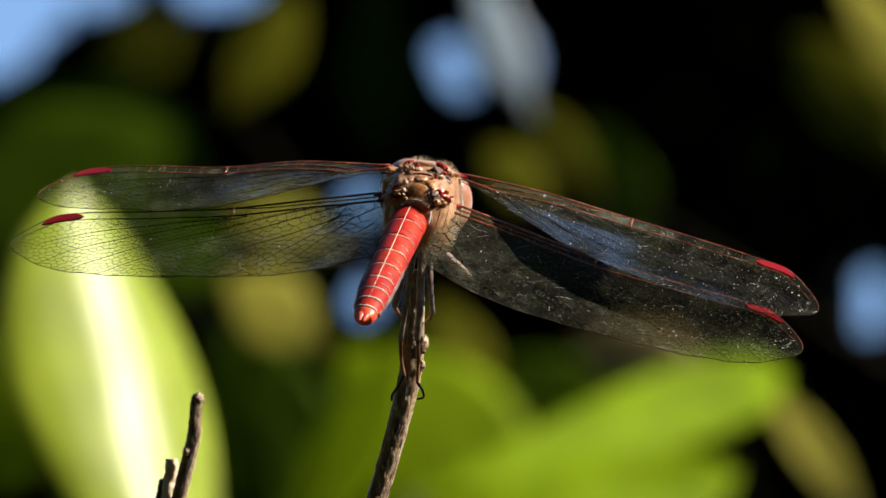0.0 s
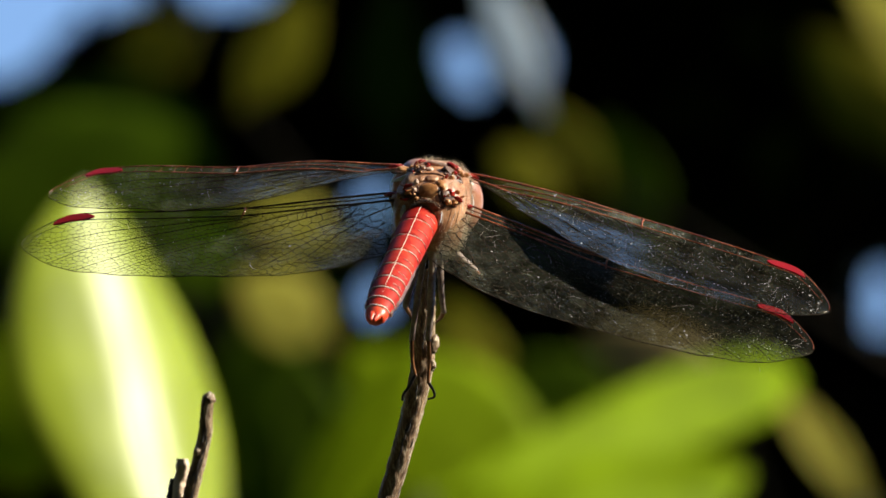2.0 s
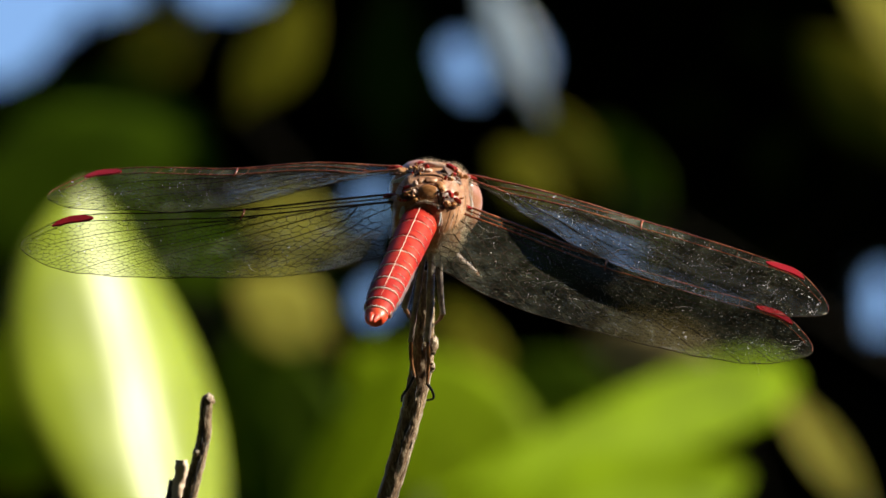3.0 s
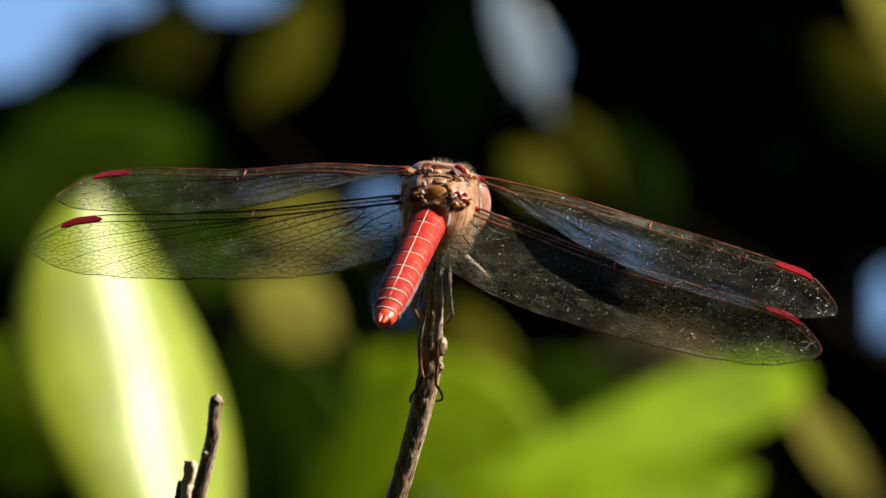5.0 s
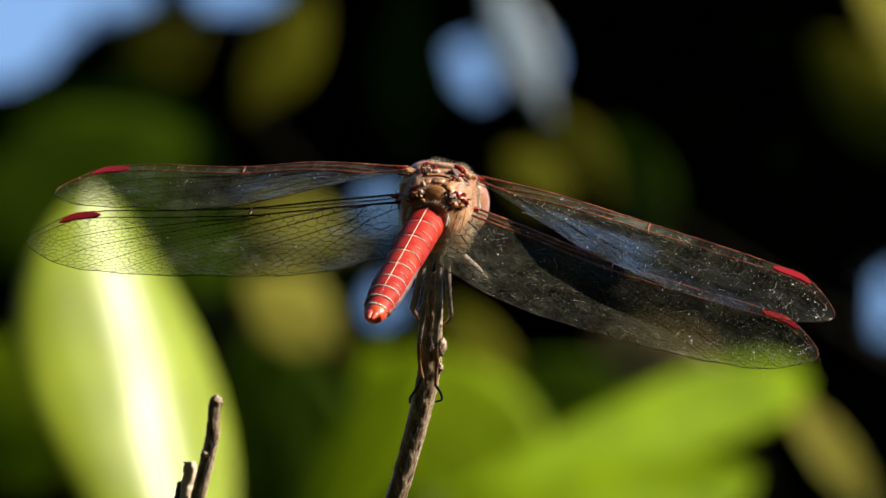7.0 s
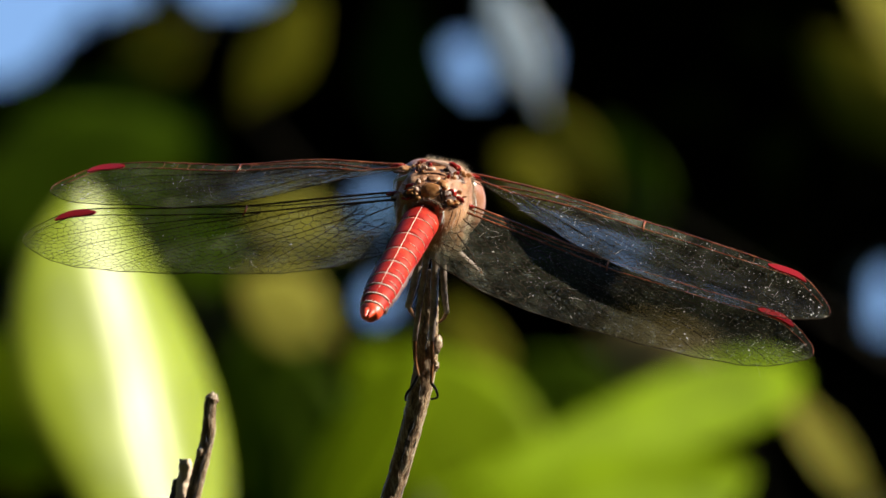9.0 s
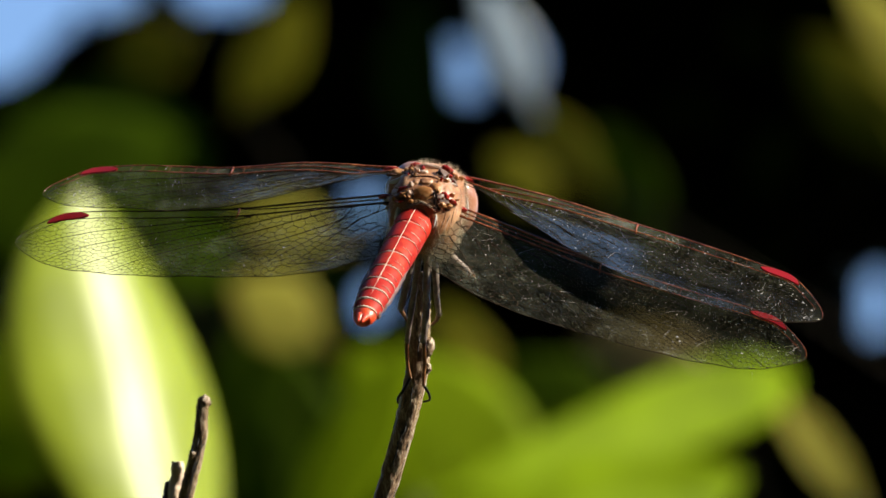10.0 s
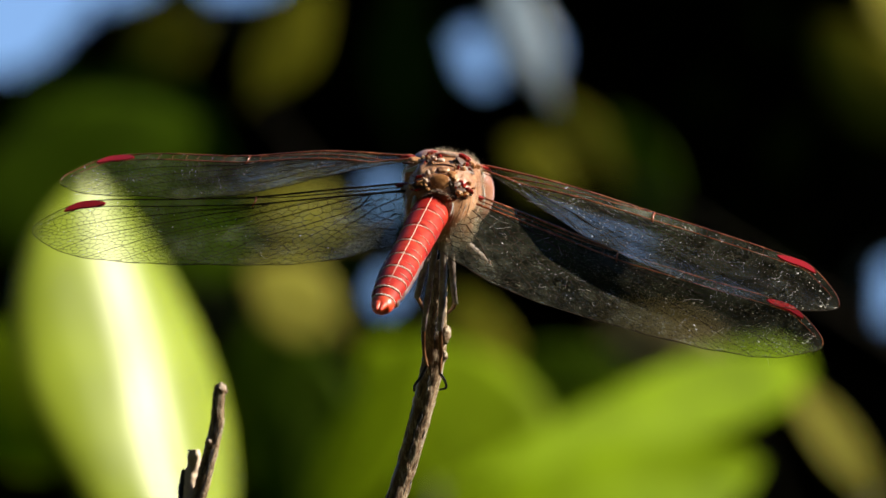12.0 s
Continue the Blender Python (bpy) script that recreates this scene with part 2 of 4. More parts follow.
def tube(points, radii, sides=10, rough=0.0, ridges=0, ridge=0.0, cap=True):
    """A tapered tube along points (verts, faces), with uneven skin and lengthwise ridges."""
    pts = [Vector(p) for p in points]
    vs, fs = [], []
    side = None
    for i, p in enumerate(pts):
        way = (pts[min(i + 1, len(pts) - 1)] - pts[max(i - 1, 0)]).normalized()
        if side is None:
            side = way.orthogonal().normalized()
        side = (side - way * side.dot(way)).normalized()
        up = way.cross(side)
        for k in range(sides):
            a = 2 * math.pi * k / sides
            r = radii[i]
            if rough:
                q = p * 1500 + Vector((math.cos(a), math.sin(a), 0)) * 1.3
                r *= 1 + rough * noise.noise(q) + rough * 0.6 * noise.noise(q * 2.7)
            if ridges:
                r *= 1 + ridge * math.cos(ridges * a + 3 * noise.noise(p * 300))
            vs.append(p + (side * math.cos(a) + up * math.sin(a)) * r)
    for i in range(len(pts) - 1):
        for k in range(sides):
            a, b = i * sides + k, i * sides + (k + 1) % sides
            fs.append((a, b, b + sides, a + sides))
    if cap:
        fs.append(tuple(range(sides))[::-1])
        fs.append(tuple((len(pts) - 1) * sides + k for k in range(sides)))
    return vs, fs


def join(*meshes):
    vs, fs = [], []
    for v, f in meshes:
        n = len(vs)
        vs += v
        fs += [tuple(i + n for i in q) for q in f]
    return vs, fs


def smooth_line(points, steps=8):
    """More points along a smooth curve through the given ones."""
    p = [Vector(q) for q in points]
    p = [p[0] * 2 - p[1]] + p + [p[-1] * 2 - p[-2]]
    out = []
    for i in range(1, len(p) - 2):
        for k in range(steps):
            t = k / steps
            a, b, c, d = p[i - 1], p[i], p[i + 1], p[i + 2]
            out.append(0.5 * ((2 * b) + (c - a) * t + (2 * a - 5 * b + 4 * c - d) * t * t + (3 * b - a - 3 * c + d) * t ** 3))
    out.append(p[-2])
    return out


def lerp(values, t):
    """The value at t of a table of (place, value), smoothly joined."""
    for (a, x), (b, y) in zip(values, values[1:]):
        if t <= b:
            k = (t - a) / (b - a)
            k = k * k * (3 - 2 * k) * 0.5 + k * 0.5
            return x + (y - x) * k
    return values[-1][1]


def ball(rx, ry, rz, wobble=0.0, seed=0, segments=28, rings=18, shift=(0, 0, 0), shape=None):
    bm = bmesh.new()
    bmesh.ops.create_uvsphere(bm, u_segments=segments, v_segments=rings, radius=1)
    for v in bm.verts:
        q = v.co.copy()
        w = 1 + wobble * noise.noise(q * 2.2 + Vector((seed, 0, 0))) + wobble * 0.5 * noise.noise(q * 5 + Vector((0, seed, 0)))
        if shape:
            q = shape(q)
        v.co = Vector((q.x * rx, q.y * ry, q.z * rz)) * w + Vector(shift)
    return bm


def bearing(right, up, far):
    """The place seen from the stand so many degrees to the right of and above the line of sight, far metres along it."""
    return SLOPE @ Vector((math.tan(radians(right)) * far, far - STAND, math.tan(radians(up)) * far))


# ---- the ground ----
def ground():
    n, reach = 60, 3000.0
    vs, fs = [], []
    for i in range(n + 1):
        for j in range(n + 1):
            a, b = 2 * i / n - 1, 2 * j / n - 1
            x, y = reach * a * abs(a) ** 3, reach * b * abs(b) ** 3
            vs.append((x, y, 0.05 * noise.noise(Vector((x * 0.7, y * 0.7, 0)))))
    for i in range(n):
        for j in range(n):
            a = i * (n + 1) + j
            fs.append((a, a + n + 1, a + n + 2, a + 1))
    g = part("ground", (vs, fs), SOIL)
    tagged(g, "rough grassy soil under the shrubs", "ground", kind="structure")


ground()

# ---- the twigs ----
def bark_lines(pts, rad, top, seed, last):
    """Raised pale ridges painting a twig's sunlit right strip, and dark cracks along it."""
    rng = random.Random(seed)
    side_, fwd = SLOPE.to_3x3() @ Vector((1, 0, 0)), SLOPE.to_3x3() @ Vector((0, -1, 0))
    # ridges keep to the sun's side, so their pale colour draws the lit strip
    for name, mat, count, thick, low, high in (("lit_bark_ridge", RIDGE_LIT, 80, 0.055, -0.5, 0.95), ("bark_crack", PITH, 30, 0.06, -0.2, 3.3)):
        vs, fs = [], []
        for _ in range(count):
            i0, a = rng.randint(0, last), rng.uniform(low, high)
            n = rng.randint(7, 22)
            line = []
            for i in range(i0, min(i0 + n, len(pts) - 1)):
                a += rng.uniform(-0.09, 0.09)
                line.append(pts[i] + (side_ * math.cos(a) + fwd * math.sin(a)) * rad[i] * 0.99)
            if len(line) < 5:
                continue
            r = thick * rng.uniform(0.5, 1.2) * MM
            k = len(vs)
            tv, tf = tube(line, [r * math.sin(math.pi * (0.08 + 0.84 * j / (len(line) - 1))) * rng.uniform(0.7, 1.2) for j in range(len(line))], 6, 0.3)
            vs += list(tv)
            fs += [tuple(q + k for q in f) for f in tf]
        tagged(part(name, (vs, fs), mat, top), kind="stuff")


def perch():
    top = new("perch_twig")
    tagged(top, "bare brown broken twig with furrowed bark, dragonfly on it", "twig")
    line = [(-1.42, 1.00, -1.59), (-1.51, 1.00, -4.26), (-1.68, 1.00, -6.85), (-1.81, 1.00, -9.00), (-2.45, 1.00, -12.10), (-3.36, 1.00, -15.46), (-4.39, 1.00, -18.99), (-6.19, 0.00, -24.04), (-7.89, -2.00, -30.40), (-8.34, 0.00, -41.24), (-6.24, 5.00, -76.18), (-3.72, 20.00, -157.41)]
    pts = [SLOPE @ (Vector(p) * MM) for p in line]
    pts = smooth_line(pts[:8], 16)[:-1] + smooth_line(pts[7:], 14)
    end = Vector((pts[-1].x + 0.03, pts[-1].y, 0.0))
    pts = pts + [pts[-1].lerp(end, k / 6) for k in range(1, 7)]
    n = len(pts)
    rad = [(0.62 + 0.24 * min(1, i / 40) - 0.1 * min(1, max(0, i - 50) / 40)) * MM * (1 + max(0, i - 110) * 0.02) for i in range(n)]
    part("stem", tube(pts, rad, 36, 0.1, 10, 0.022), BARK, top)
    bark_lines(pts, rad, top, 31, 104)
    k = ball(0.42 * MM, 0.45 * MM, 0.72 * MM, 0.5, 3, 20, 14)
    knob = part("knot", k, BARK, top, "pale broken side knot")
    knob.matrix_local = Matrix.Translation(SLOPE @ (Vector((-0.95, 0.60, -7.36)) * MM)) @ pose(0, 0, 0, 0, 14, 0)
    k = ball(0.26 * MM, 0.3 * MM, 0.45 * MM, 0.5, 8, 16, 12)
    knob = part("knot", k, BARK, top)
    knob.matrix_local = Matrix.Translation(SLOPE @ (Vector((-0.99, 0.60, -8.91)) * MM))


def set_back(p, more=12.0):
    """The same place on the line of sight, more millimetres further off."""
    k = 1 + more / (STAND / MM + p[1])
    return Vector((p[0] * k, p[1] + more, p[2] * k))


def side_twig():
    top = new("side_twig")
    tagged(top, "short bare brown twig with a broken fork", "twig")
    line = [(-18.15, 2.00, -11.26), (-18.24, 2.00, -12.46), (-18.33, 2.00, -13.97), (-18.63, 2.00, -15.48), (-19.06, 2.00, -17.21), (-19.53, 2.00, -19.02), (-20.44, 2.00, -22.38), (-21.73, 2.00, -30.57), (-18.74, 3.00, -45.73), (-11.45, 6.00, -76.29), (-4.16, 20.00, -152.99)]
    pts = [SLOPE @ (set_back(p) * MM) for p in line]
    pts = smooth_line(pts[:7], 14)[:-1] + smooth_line(pts[6:], 14)
    n = len(pts)
    rad = [(0.43 + 0.14 * min(1, i / 60)) * MM * (1 + max(0, i - 90) * 0.015) for i in range(n)]
    rad[0] = 0.32 * MM
    part("stem", tube(pts, rad, 30, 0.12, 9, 0.025), BARK, top)
    bark_lines(pts, rad, top, 32, 84)
    bud = part("bud", ball(0.5 * MM, 0.48 * MM, 0.5 * MM, 0.35, 5, 18, 12), BARK, top)
    bud.matrix_local = Matrix.Translation(SLOPE @ (set_back((-18.07, 2.00, -11.51)) * MM))
    line = [(-20.13, 3.20, -16.11), (-20.13, 3.20, -17.02), (-20.34, 3.10, -18.10), (-20.42, 2.80, -19.38), (-20.57, 2.00, -22.38)]
    pts = smooth_line([SLOPE @ (set_back(p) * MM) for p in line], 8)
    part("broken_fork", tube(pts, [0.42 * MM] * 3 + [0.5 * MM] * (len(pts) - 3), 16, 0.3, 5, 0.12), SPLIT, top, "pale split wood")
    line = [(-20.70, 3.60, -17.68), (-20.92, 3.50, -18.54), (-21.08, 3.20, -19.83), (-20.95, 1.80, -22.37)]
    pts = smooth_line([SLOPE @ (set_back(p) * MM) for p in line], 8)
    part("bark_strip", tube(pts, [0.32 * MM] * len(pts), 14, 0.3), PITH, top, "dark peeled bark")
    nub = part("bud", ball(0.25 * MM, 0.25 * MM, 0.4 * MM, 0.4, 9, 14, 10), BARK, top)
    nub.matrix_local = Matrix.Translation(SLOPE @ (set_back((-18.96, 1.60, -15.47)) * MM))


perch()
side_twig()

# ---- the dragonfly ----
FOOT = Vector((-1.81, 0.00, -8.99)) * MM
dragonfly = new("dragonfly")
dragonfly.matrix_world = SLOPE @ Matrix.Translation(FOOT)
tagged(dragonfly, "red dragonfly with clear wings perched on a twig", "dragonfly")
CHEST = Vector((-0.99, 0.00, 3.05)) * MM - FOOT
BODY = Matrix.Translation(CHEST) @ pose(0, 0, 0, 22, 9, -9)
moving = []     # parts that go with the body: object, pose at rest


def thorax():
    def shape(q):
        s = q.copy()
        s.x = math.copysign(abs(q.x) ** 0.62, q.x) * (1 - 0.12 * max(0, -q.z))
        s.y = math.copysign(abs(q.y) ** 0.85, q.y)
        s.z = math.copysign(abs(q.z) ** 0.88, q.z) * (1 + 0.03 * max(0, q.z))
        return s
    t = part("thorax", ball(2.75 * MM, 4.1 * MM, 3.3 * MM, 0.05, 1, 64, 44, (0, 0, 0), shape), FLANK, dragonfly, "tan hairy thorax with amber plates")
    moving.append((t, BODY))
    skin = BVHTree.FromPolygons([v.co for v in t.data.vertices], [tuple(p.vertices) for p in t.data.polygons])
    back_ = BODY.inverted()
    inward = (back_.to_3x3() @ Vector((0, 1, 0))).normalized()

    def surface(x, z):
        """The place on the hind side of the thorax so far to the right and up (millimetres), and its normal."""
        start = back_ @ (Vector((x, -25, z)) * MM - FOOT)
        hit, nrm, _, _ = skin.ray_cast(start, inward)
        if hit is None:
            hit, nrm, _, _ = skin.find_nearest(back_ @ (Vector((x, -1.0, z)) * MM - FOOT))
        return hit, nrm

    right = (back_.to_3x3() @ Vector((1, 0, 0))).normalized()

    def plate(name, x, z, wide, tall, mat, proud=0.2, lean=0, label="", uneven=0.25):
        """A flattened plate on the skin, wide along the view to the right when lean is 0."""
        p, n = surface(x, z)
        a = (right - n * right.dot(n)).normalized()
        m = Matrix((a, n.cross(a), n)).transposed().to_4x4()
        m.translation = p
        ob = part(name, ball(wide * MM, tall * MM, proud * MM, uneven, x * 3 + z, 20, 14), mat, t, label)
        ob.matrix_local = m @ pose(0, 0, 0, 0, 0, lean)

    # the shields along the middle of the back
    plate("back_plate", -1.3, 4.35, 0.78, 0.62, SHIELD, 0.16, -6, "glossy amber shield", 0.12)
    plate("back_plate", -1.05, 5.25, 0.55, 0.42, FLANK, 0.2, 0)
    plate("back_plate", -0.35, 4.85, 0.35, 0.45, SHIELD, 0.14, 30)
    plate("back_plate", -1.85, 5.2, 0.3, 0.4, FLANK, 0.16, -20)
    plate("collar", -0.75, 6.35, 0.95, 0.24, COLLAR, 0.3, -6, "pale pink collar")
    plate("collar", -1.25, 5.95, 0.35, 0.2, COLLAR, 0.2, 10)
    plate("collar", 0.05, 5.95, 0.3, 0.2, COLLAR, 0.2, -20)
    # flat dark patches under the hinges
    for x, z, w, h, lean in ((-2.1, 6.0, 0.75, 0.4, 5), (0.65, 5.6, 0.95, 0.5, -22), (-2.7, 4.15, 0.7, 0.5, 10), (0.35, 3.7, 0.8, 0.55, -28)):
        plate("hinge_dark_patch", x, z, w, h, DARK_JOINT, 0.08, lean)
    # the hinges of the four wings: right, up, half width, half height, material, turn
    for x, z, w, h, mat, lean in (
            (-1.95, 6.42, 0.5, 0.22, PLATE_RED, 4), (-2.6, 6.12, 0.24, 0.2, AMBER, 0), (-1.72, 6.0, 0.2, 0.16, COLLAR, 20), (-2.2, 6.05, 0.22, 0.16, AMBER, -20), (-1.95, 5.75, 0.3, 0.12, DARK_JOINT, 10), (-2.75, 5.85, 0.16, 0.1, COLLAR, 0), (-1.35, 6.2, 0.2, 0.14, PLATE_RED, -15),
            (0.62, 6.1, 0.62, 0.26, PLATE_RED, -24), (1.05, 5.62, 0.34, 0.2, AMBER, -20), (1.5, 5.5, 0.22, 0.14, AMBER, -10), (0.15, 5.55, 0.34, 0.22, DARK_JOINT, -20), (0.65, 5.6, 0.22, 0.16, PLATE_RED, 15), (0.42, 5.3, 0.22, 0.14, AMBER, 20), (-0.15, 5.9, 0.2, 0.16, DARK_JOINT, 0), (0.95, 5.3, 0.3, 0.08, DARK_JOINT, -15),
            (-2.85, 4.58, 0.45, 0.14, PLATE_RED, 14), (-3.35, 3.95, 0.3, 0.24, AMBER, 0), (-2.2, 4.98, 0.2, 0.24, COLLAR, 10), (-2.35, 4.35, 0.2, 0.18, COLLAR, 0), (-2.8, 4.2, 0.34, 0.16, AMBER, 20), (-2.5, 3.95, 0.4, 0.12, DARK_JOINT, -10), (-3.0, 3.7, 0.34, 0.1, PLATE_RED, 8), (-2.2, 3.75, 0.22, 0.16, AMBER, 0),
            (0.35, 4.15, 0.38, 0.32, PLATE_RED, -20), (0.95, 3.7, 0.45, 0.16, PLATE_RED, -34), (0.15, 3.45, 0.34, 0.24, AMBER, -20), (0.65, 3.38, 0.26, 0.18, AMBER, 20), (-0.3, 3.2, 0.34, 0.2, DARK_JOINT, -10), (-0.15, 4.1, 0.18, 0.3, DARK_JOINT, 20), (-0.2, 4.5, 0.2, 0.14, AMBER, 30), (0.85, 4.2, 0.2, 0.14, AMBER, 0)):
        plate("wing_root", x, z, w, h, mat, 0.3 if mat is not DARK_JOINT else 0.14, lean)
    rng = random.Random(12)
    for x0, z0 in ((-2.1, 6.05), (0.7, 5.7), (-2.8, 4.2), (0.4, 3.75)):
        for k in range(12):
            r = rng.uniform(0.05, 0.13)
            plate("hinge_plate", x0 + rng.gauss(0, 0.42), z0 + rng.gauss(0, 0.24), r, r * rng.uniform(0.5, 1.2), (PLATE_RED, AMBER, COLLAR, DARK_JOINT, AMBER)[k % 5], rng.uniform(0.15, 0.4), rng.uniform(0, 180))

    def crease(name, line, r, mat, lift=0.0):
        pts = []
        for p in smooth_line([(x, 0, z) for x, z in line], 8):
            hit, n = surface(p.x, p.z)
            pts.append(hit + n * lift * MM)
        part(name, tube(pts, [r * MM * (0.35 + 0.65 * math.sin(math.pi * (0.06 + 0.88 * k / (len(pts) - 1)))) for k in range(len(pts))], 8, 0.35), mat, t)

    for line in (((-2.3, 5.6), (-1.5, 5.65), (-0.6, 5.6), (0.1, 5.35)), ((-2.3, 3.55), (-1.75, 3.62), (-1.1, 3.6), (-0.5, 3.2)),
                 ((-2.1, 4.75), (-2.05, 4.2), (-2.2, 3.7)), ((-0.55, 4.75), (-0.5, 4.2), (-0.4, 3.5)), ((-1.7, 4.85), (-1.2, 4.92), (-0.7, 4.85))):
        crease("furrow", line, 0.09, DARK_JOINT)
    # seams and bands down the flank
    for line, mat, r in ((((0.5, 3.1), (0.25, 2.2), (-0.1, 1.3)), DARK_JOINT, 0.045), (((1.1, 3.3), (0.9, 2.4), (0.55, 1.2)), DARK_JOINT, 0.05), (((1.5, 4.9), (1.6, 3.9), (1.45, 2.8)), DARK_JOINT, 0.04),
                         (((0.8, 3.0), (0.6, 2.3), (0.2, 1.2)), COLLAR, 0.07), (((1.4, 4.4), (1.35, 3.5), (1.15, 2.4)), COLLAR, 0.08), (((-0.2, 2.7), (-0.25, 2.0), (-0.5, 1.2)), COLLAR, 0.06)):
        crease("flank_seam" if mat is DARK_JOINT else "flank_band", line, r, mat, -0.02 if mat is DARK_JOINT else -0.03)
    # white membranes beside the root of the abdomen and under the left forewing
    plate("pale_membrane", -3.2, 2.75, 0.26, 0.62, PALE, 0.16, -14, "white membrane", 0.12)
    plate("pale_membrane", -0.42, 2.25, 0.13, 0.55, PALE, 0.14, -14, "white membrane", 0.12)
    fin = [Vector(p) * MM - FOOT for p in ((-4.2, 0.2, 5.02), (-3.3, -0.9, 5.12), (-2.55, -2.0, 5.66), (-3.0, -1.4, 5.6), (-3.7, -0.4, 5.32))]
    vs = [back_ @ p for p in fin] + [back_ @ (p + Vector((0, 0.12, 0.03)) * MM) for p in fin]
    part("pale_membrane", (vs, [(0, 1, 2, 3, 4), (9, 8, 7, 6, 5)] + [(k, k + 5, (k + 1) % 5 + 5, (k + 1) % 5) for k in range(5)]), PALE, t, "white membrane", smooth=False)
    part("chest", ball(1.3 * MM, 1.7 * MM, 1.75 * MM, 0.08, 6, 28, 20, (1.35 * MM, -1.2 * MM, -1.35 * MM)), FLANK, t, "tan hairy chest")
    # hair: long and dense under the chest and along the front rim, short on the flanks
    vs, fs = [], []

    def hair(p, out, long, r):
        a = out.orthogonal().normalized() * r
        c = out.cross(a).normalized() * r
        k = len(vs)
        bend = p + out * long * 0.55 + Vector((rng.gauss(0, 1), rng.gauss(0, 1), rng.gauss(0, 1))) * long * 0.07
        vs.extend([p + a, p - a * 0.5 + c, p - a * 0.5 - c, bend + a * 0.6, bend - a * 0.3 + c * 0.6, bend - a * 0.3 - c * 0.6, p + out * long])
        for q, w in ((0, 1), (1, 2), (2, 0)):
            fs.extend([(k + q, k + w, k + w + 3, k + q + 3), (k + q + 3, k + w + 3, k + 6)])
    for _ in range(9000):
        d = Vector((rng.gauss(0, 1), rng.gauss(0, 1), rng.gauss(0, 1))).normalized()
        back_hair = d.z > 0.25 and -0.9 < d.y < 0.45 and abs(d.x) < 0.8
        if back_hair and rng.random() < 0.5:
            continue
        s = shape(d)
        p = Vector((s.x * 2.72, s.y * 4.07, s.z * 3.32)) * MM
        out = (Vector((d.x / 2.9, d.y / 4.1, d.z / 3.7)).normalized() + Vector((rng.gauss(0, .3), rng.gauss(0, .3), rng.gauss(0, .3)))).normalized()
        hair(p, out, rng.uniform(0.15, 0.42) * MM * (0.6 if back_hair else 2.0 if d.z < -0.3 else 1.3 if d.y > 0.3 else 0.8), 0.007 * MM)
    for _ in range(2600):       # the tuft under the chest
        d = Vector((rng.gauss(0, 1), rng.gauss(0, 1), rng.gauss(-0.8, 0.7))).normalized()
        p = Vector((1.35 + d.x * 1.28, -1.2 + d.y * 1.68, -1.35 + d.z * 1.72)) * MM
        hair(p, (d + Vector((rng.gauss(0, .3), rng.gauss(0, .3), -0.3 + rng.gauss(0, .3)))).normalized(), rng.uniform(0.3, 0.75) * MM, 0.007 * MM)
    for _ in range(700):        # the fringe over the root of the abdomen
        f = rng.uniform(0, 1)
        p, n = surface(-2.6 + 2.2 * f, 3.15 + 0.5 * math.sin(math.pi * f) + rng.gauss(0, 0.08))
        hair(p, (n + inward * -0.6 + Vector((rng.gauss(0, .25), -0.2, rng.gauss(-0.2, .25)))).normalized(), rng.uniform(0.25, 0.5) * MM, 0.007 * MM)
    tagged(part("hair", (vs, fs), HAIR, t), "short pale hair", kind="stuff")
    return t


def head():
    at = Matrix.Translation((0.05 * MM, 0, 0.1 * MM)) @ BODY @ pose(-0.7 * MM, 5.4 * MM, -1.7 * MM, 0, 0, -16)
    h = part("head", ball(2.0 * MM, 1.5 * MM, 1.8 * MM, 0.04, 2), FACE, dragonfly)
    for s in (-1, 1):
        e = ball(2.1 * MM, 2.0 * MM, 2.6 * MM, 0.0, 0, 48, 32, (s * 1.65 * MM, 0, 0.3 * MM))
        eye = part("eye", e, EYE, h, "glossy reddish-brown compound eye")
        # pale bar down the hind side: marking plus painted highlight; dark patch under it
        for a0, a1, turn_, r, mat in ((34, -8, 64, 0.13, PALE), (-15, -52, 52, 0.26, EYE_DARK)):
            line = []
            for k in range(14):
                a, g = radians(a0 + (a1 - a0) * k / 13), radians(turn_)
                line.append(Vector((s * (1.65 + 2.06 * math.cos(a) * math.sin(g)), -1.97 * math.cos(a) * math.cos(g), 0.3 + 2.55 * math.sin(a))) * MM)
            part("eye_glint_and_patch", tube(line, [r * MM * math.sin(math.pi * (0.1 + 0.8 * k / 13)) for k in range(14)], 10), mat, eye)
    part("neck", ball(0.8 * MM, 1.6 * MM, 0.8 * MM, 0.1, 4, 18, 12, (-0.5 * MM, -1.5 * MM, 0.4 * MM)), FACE, h)
    return h, at


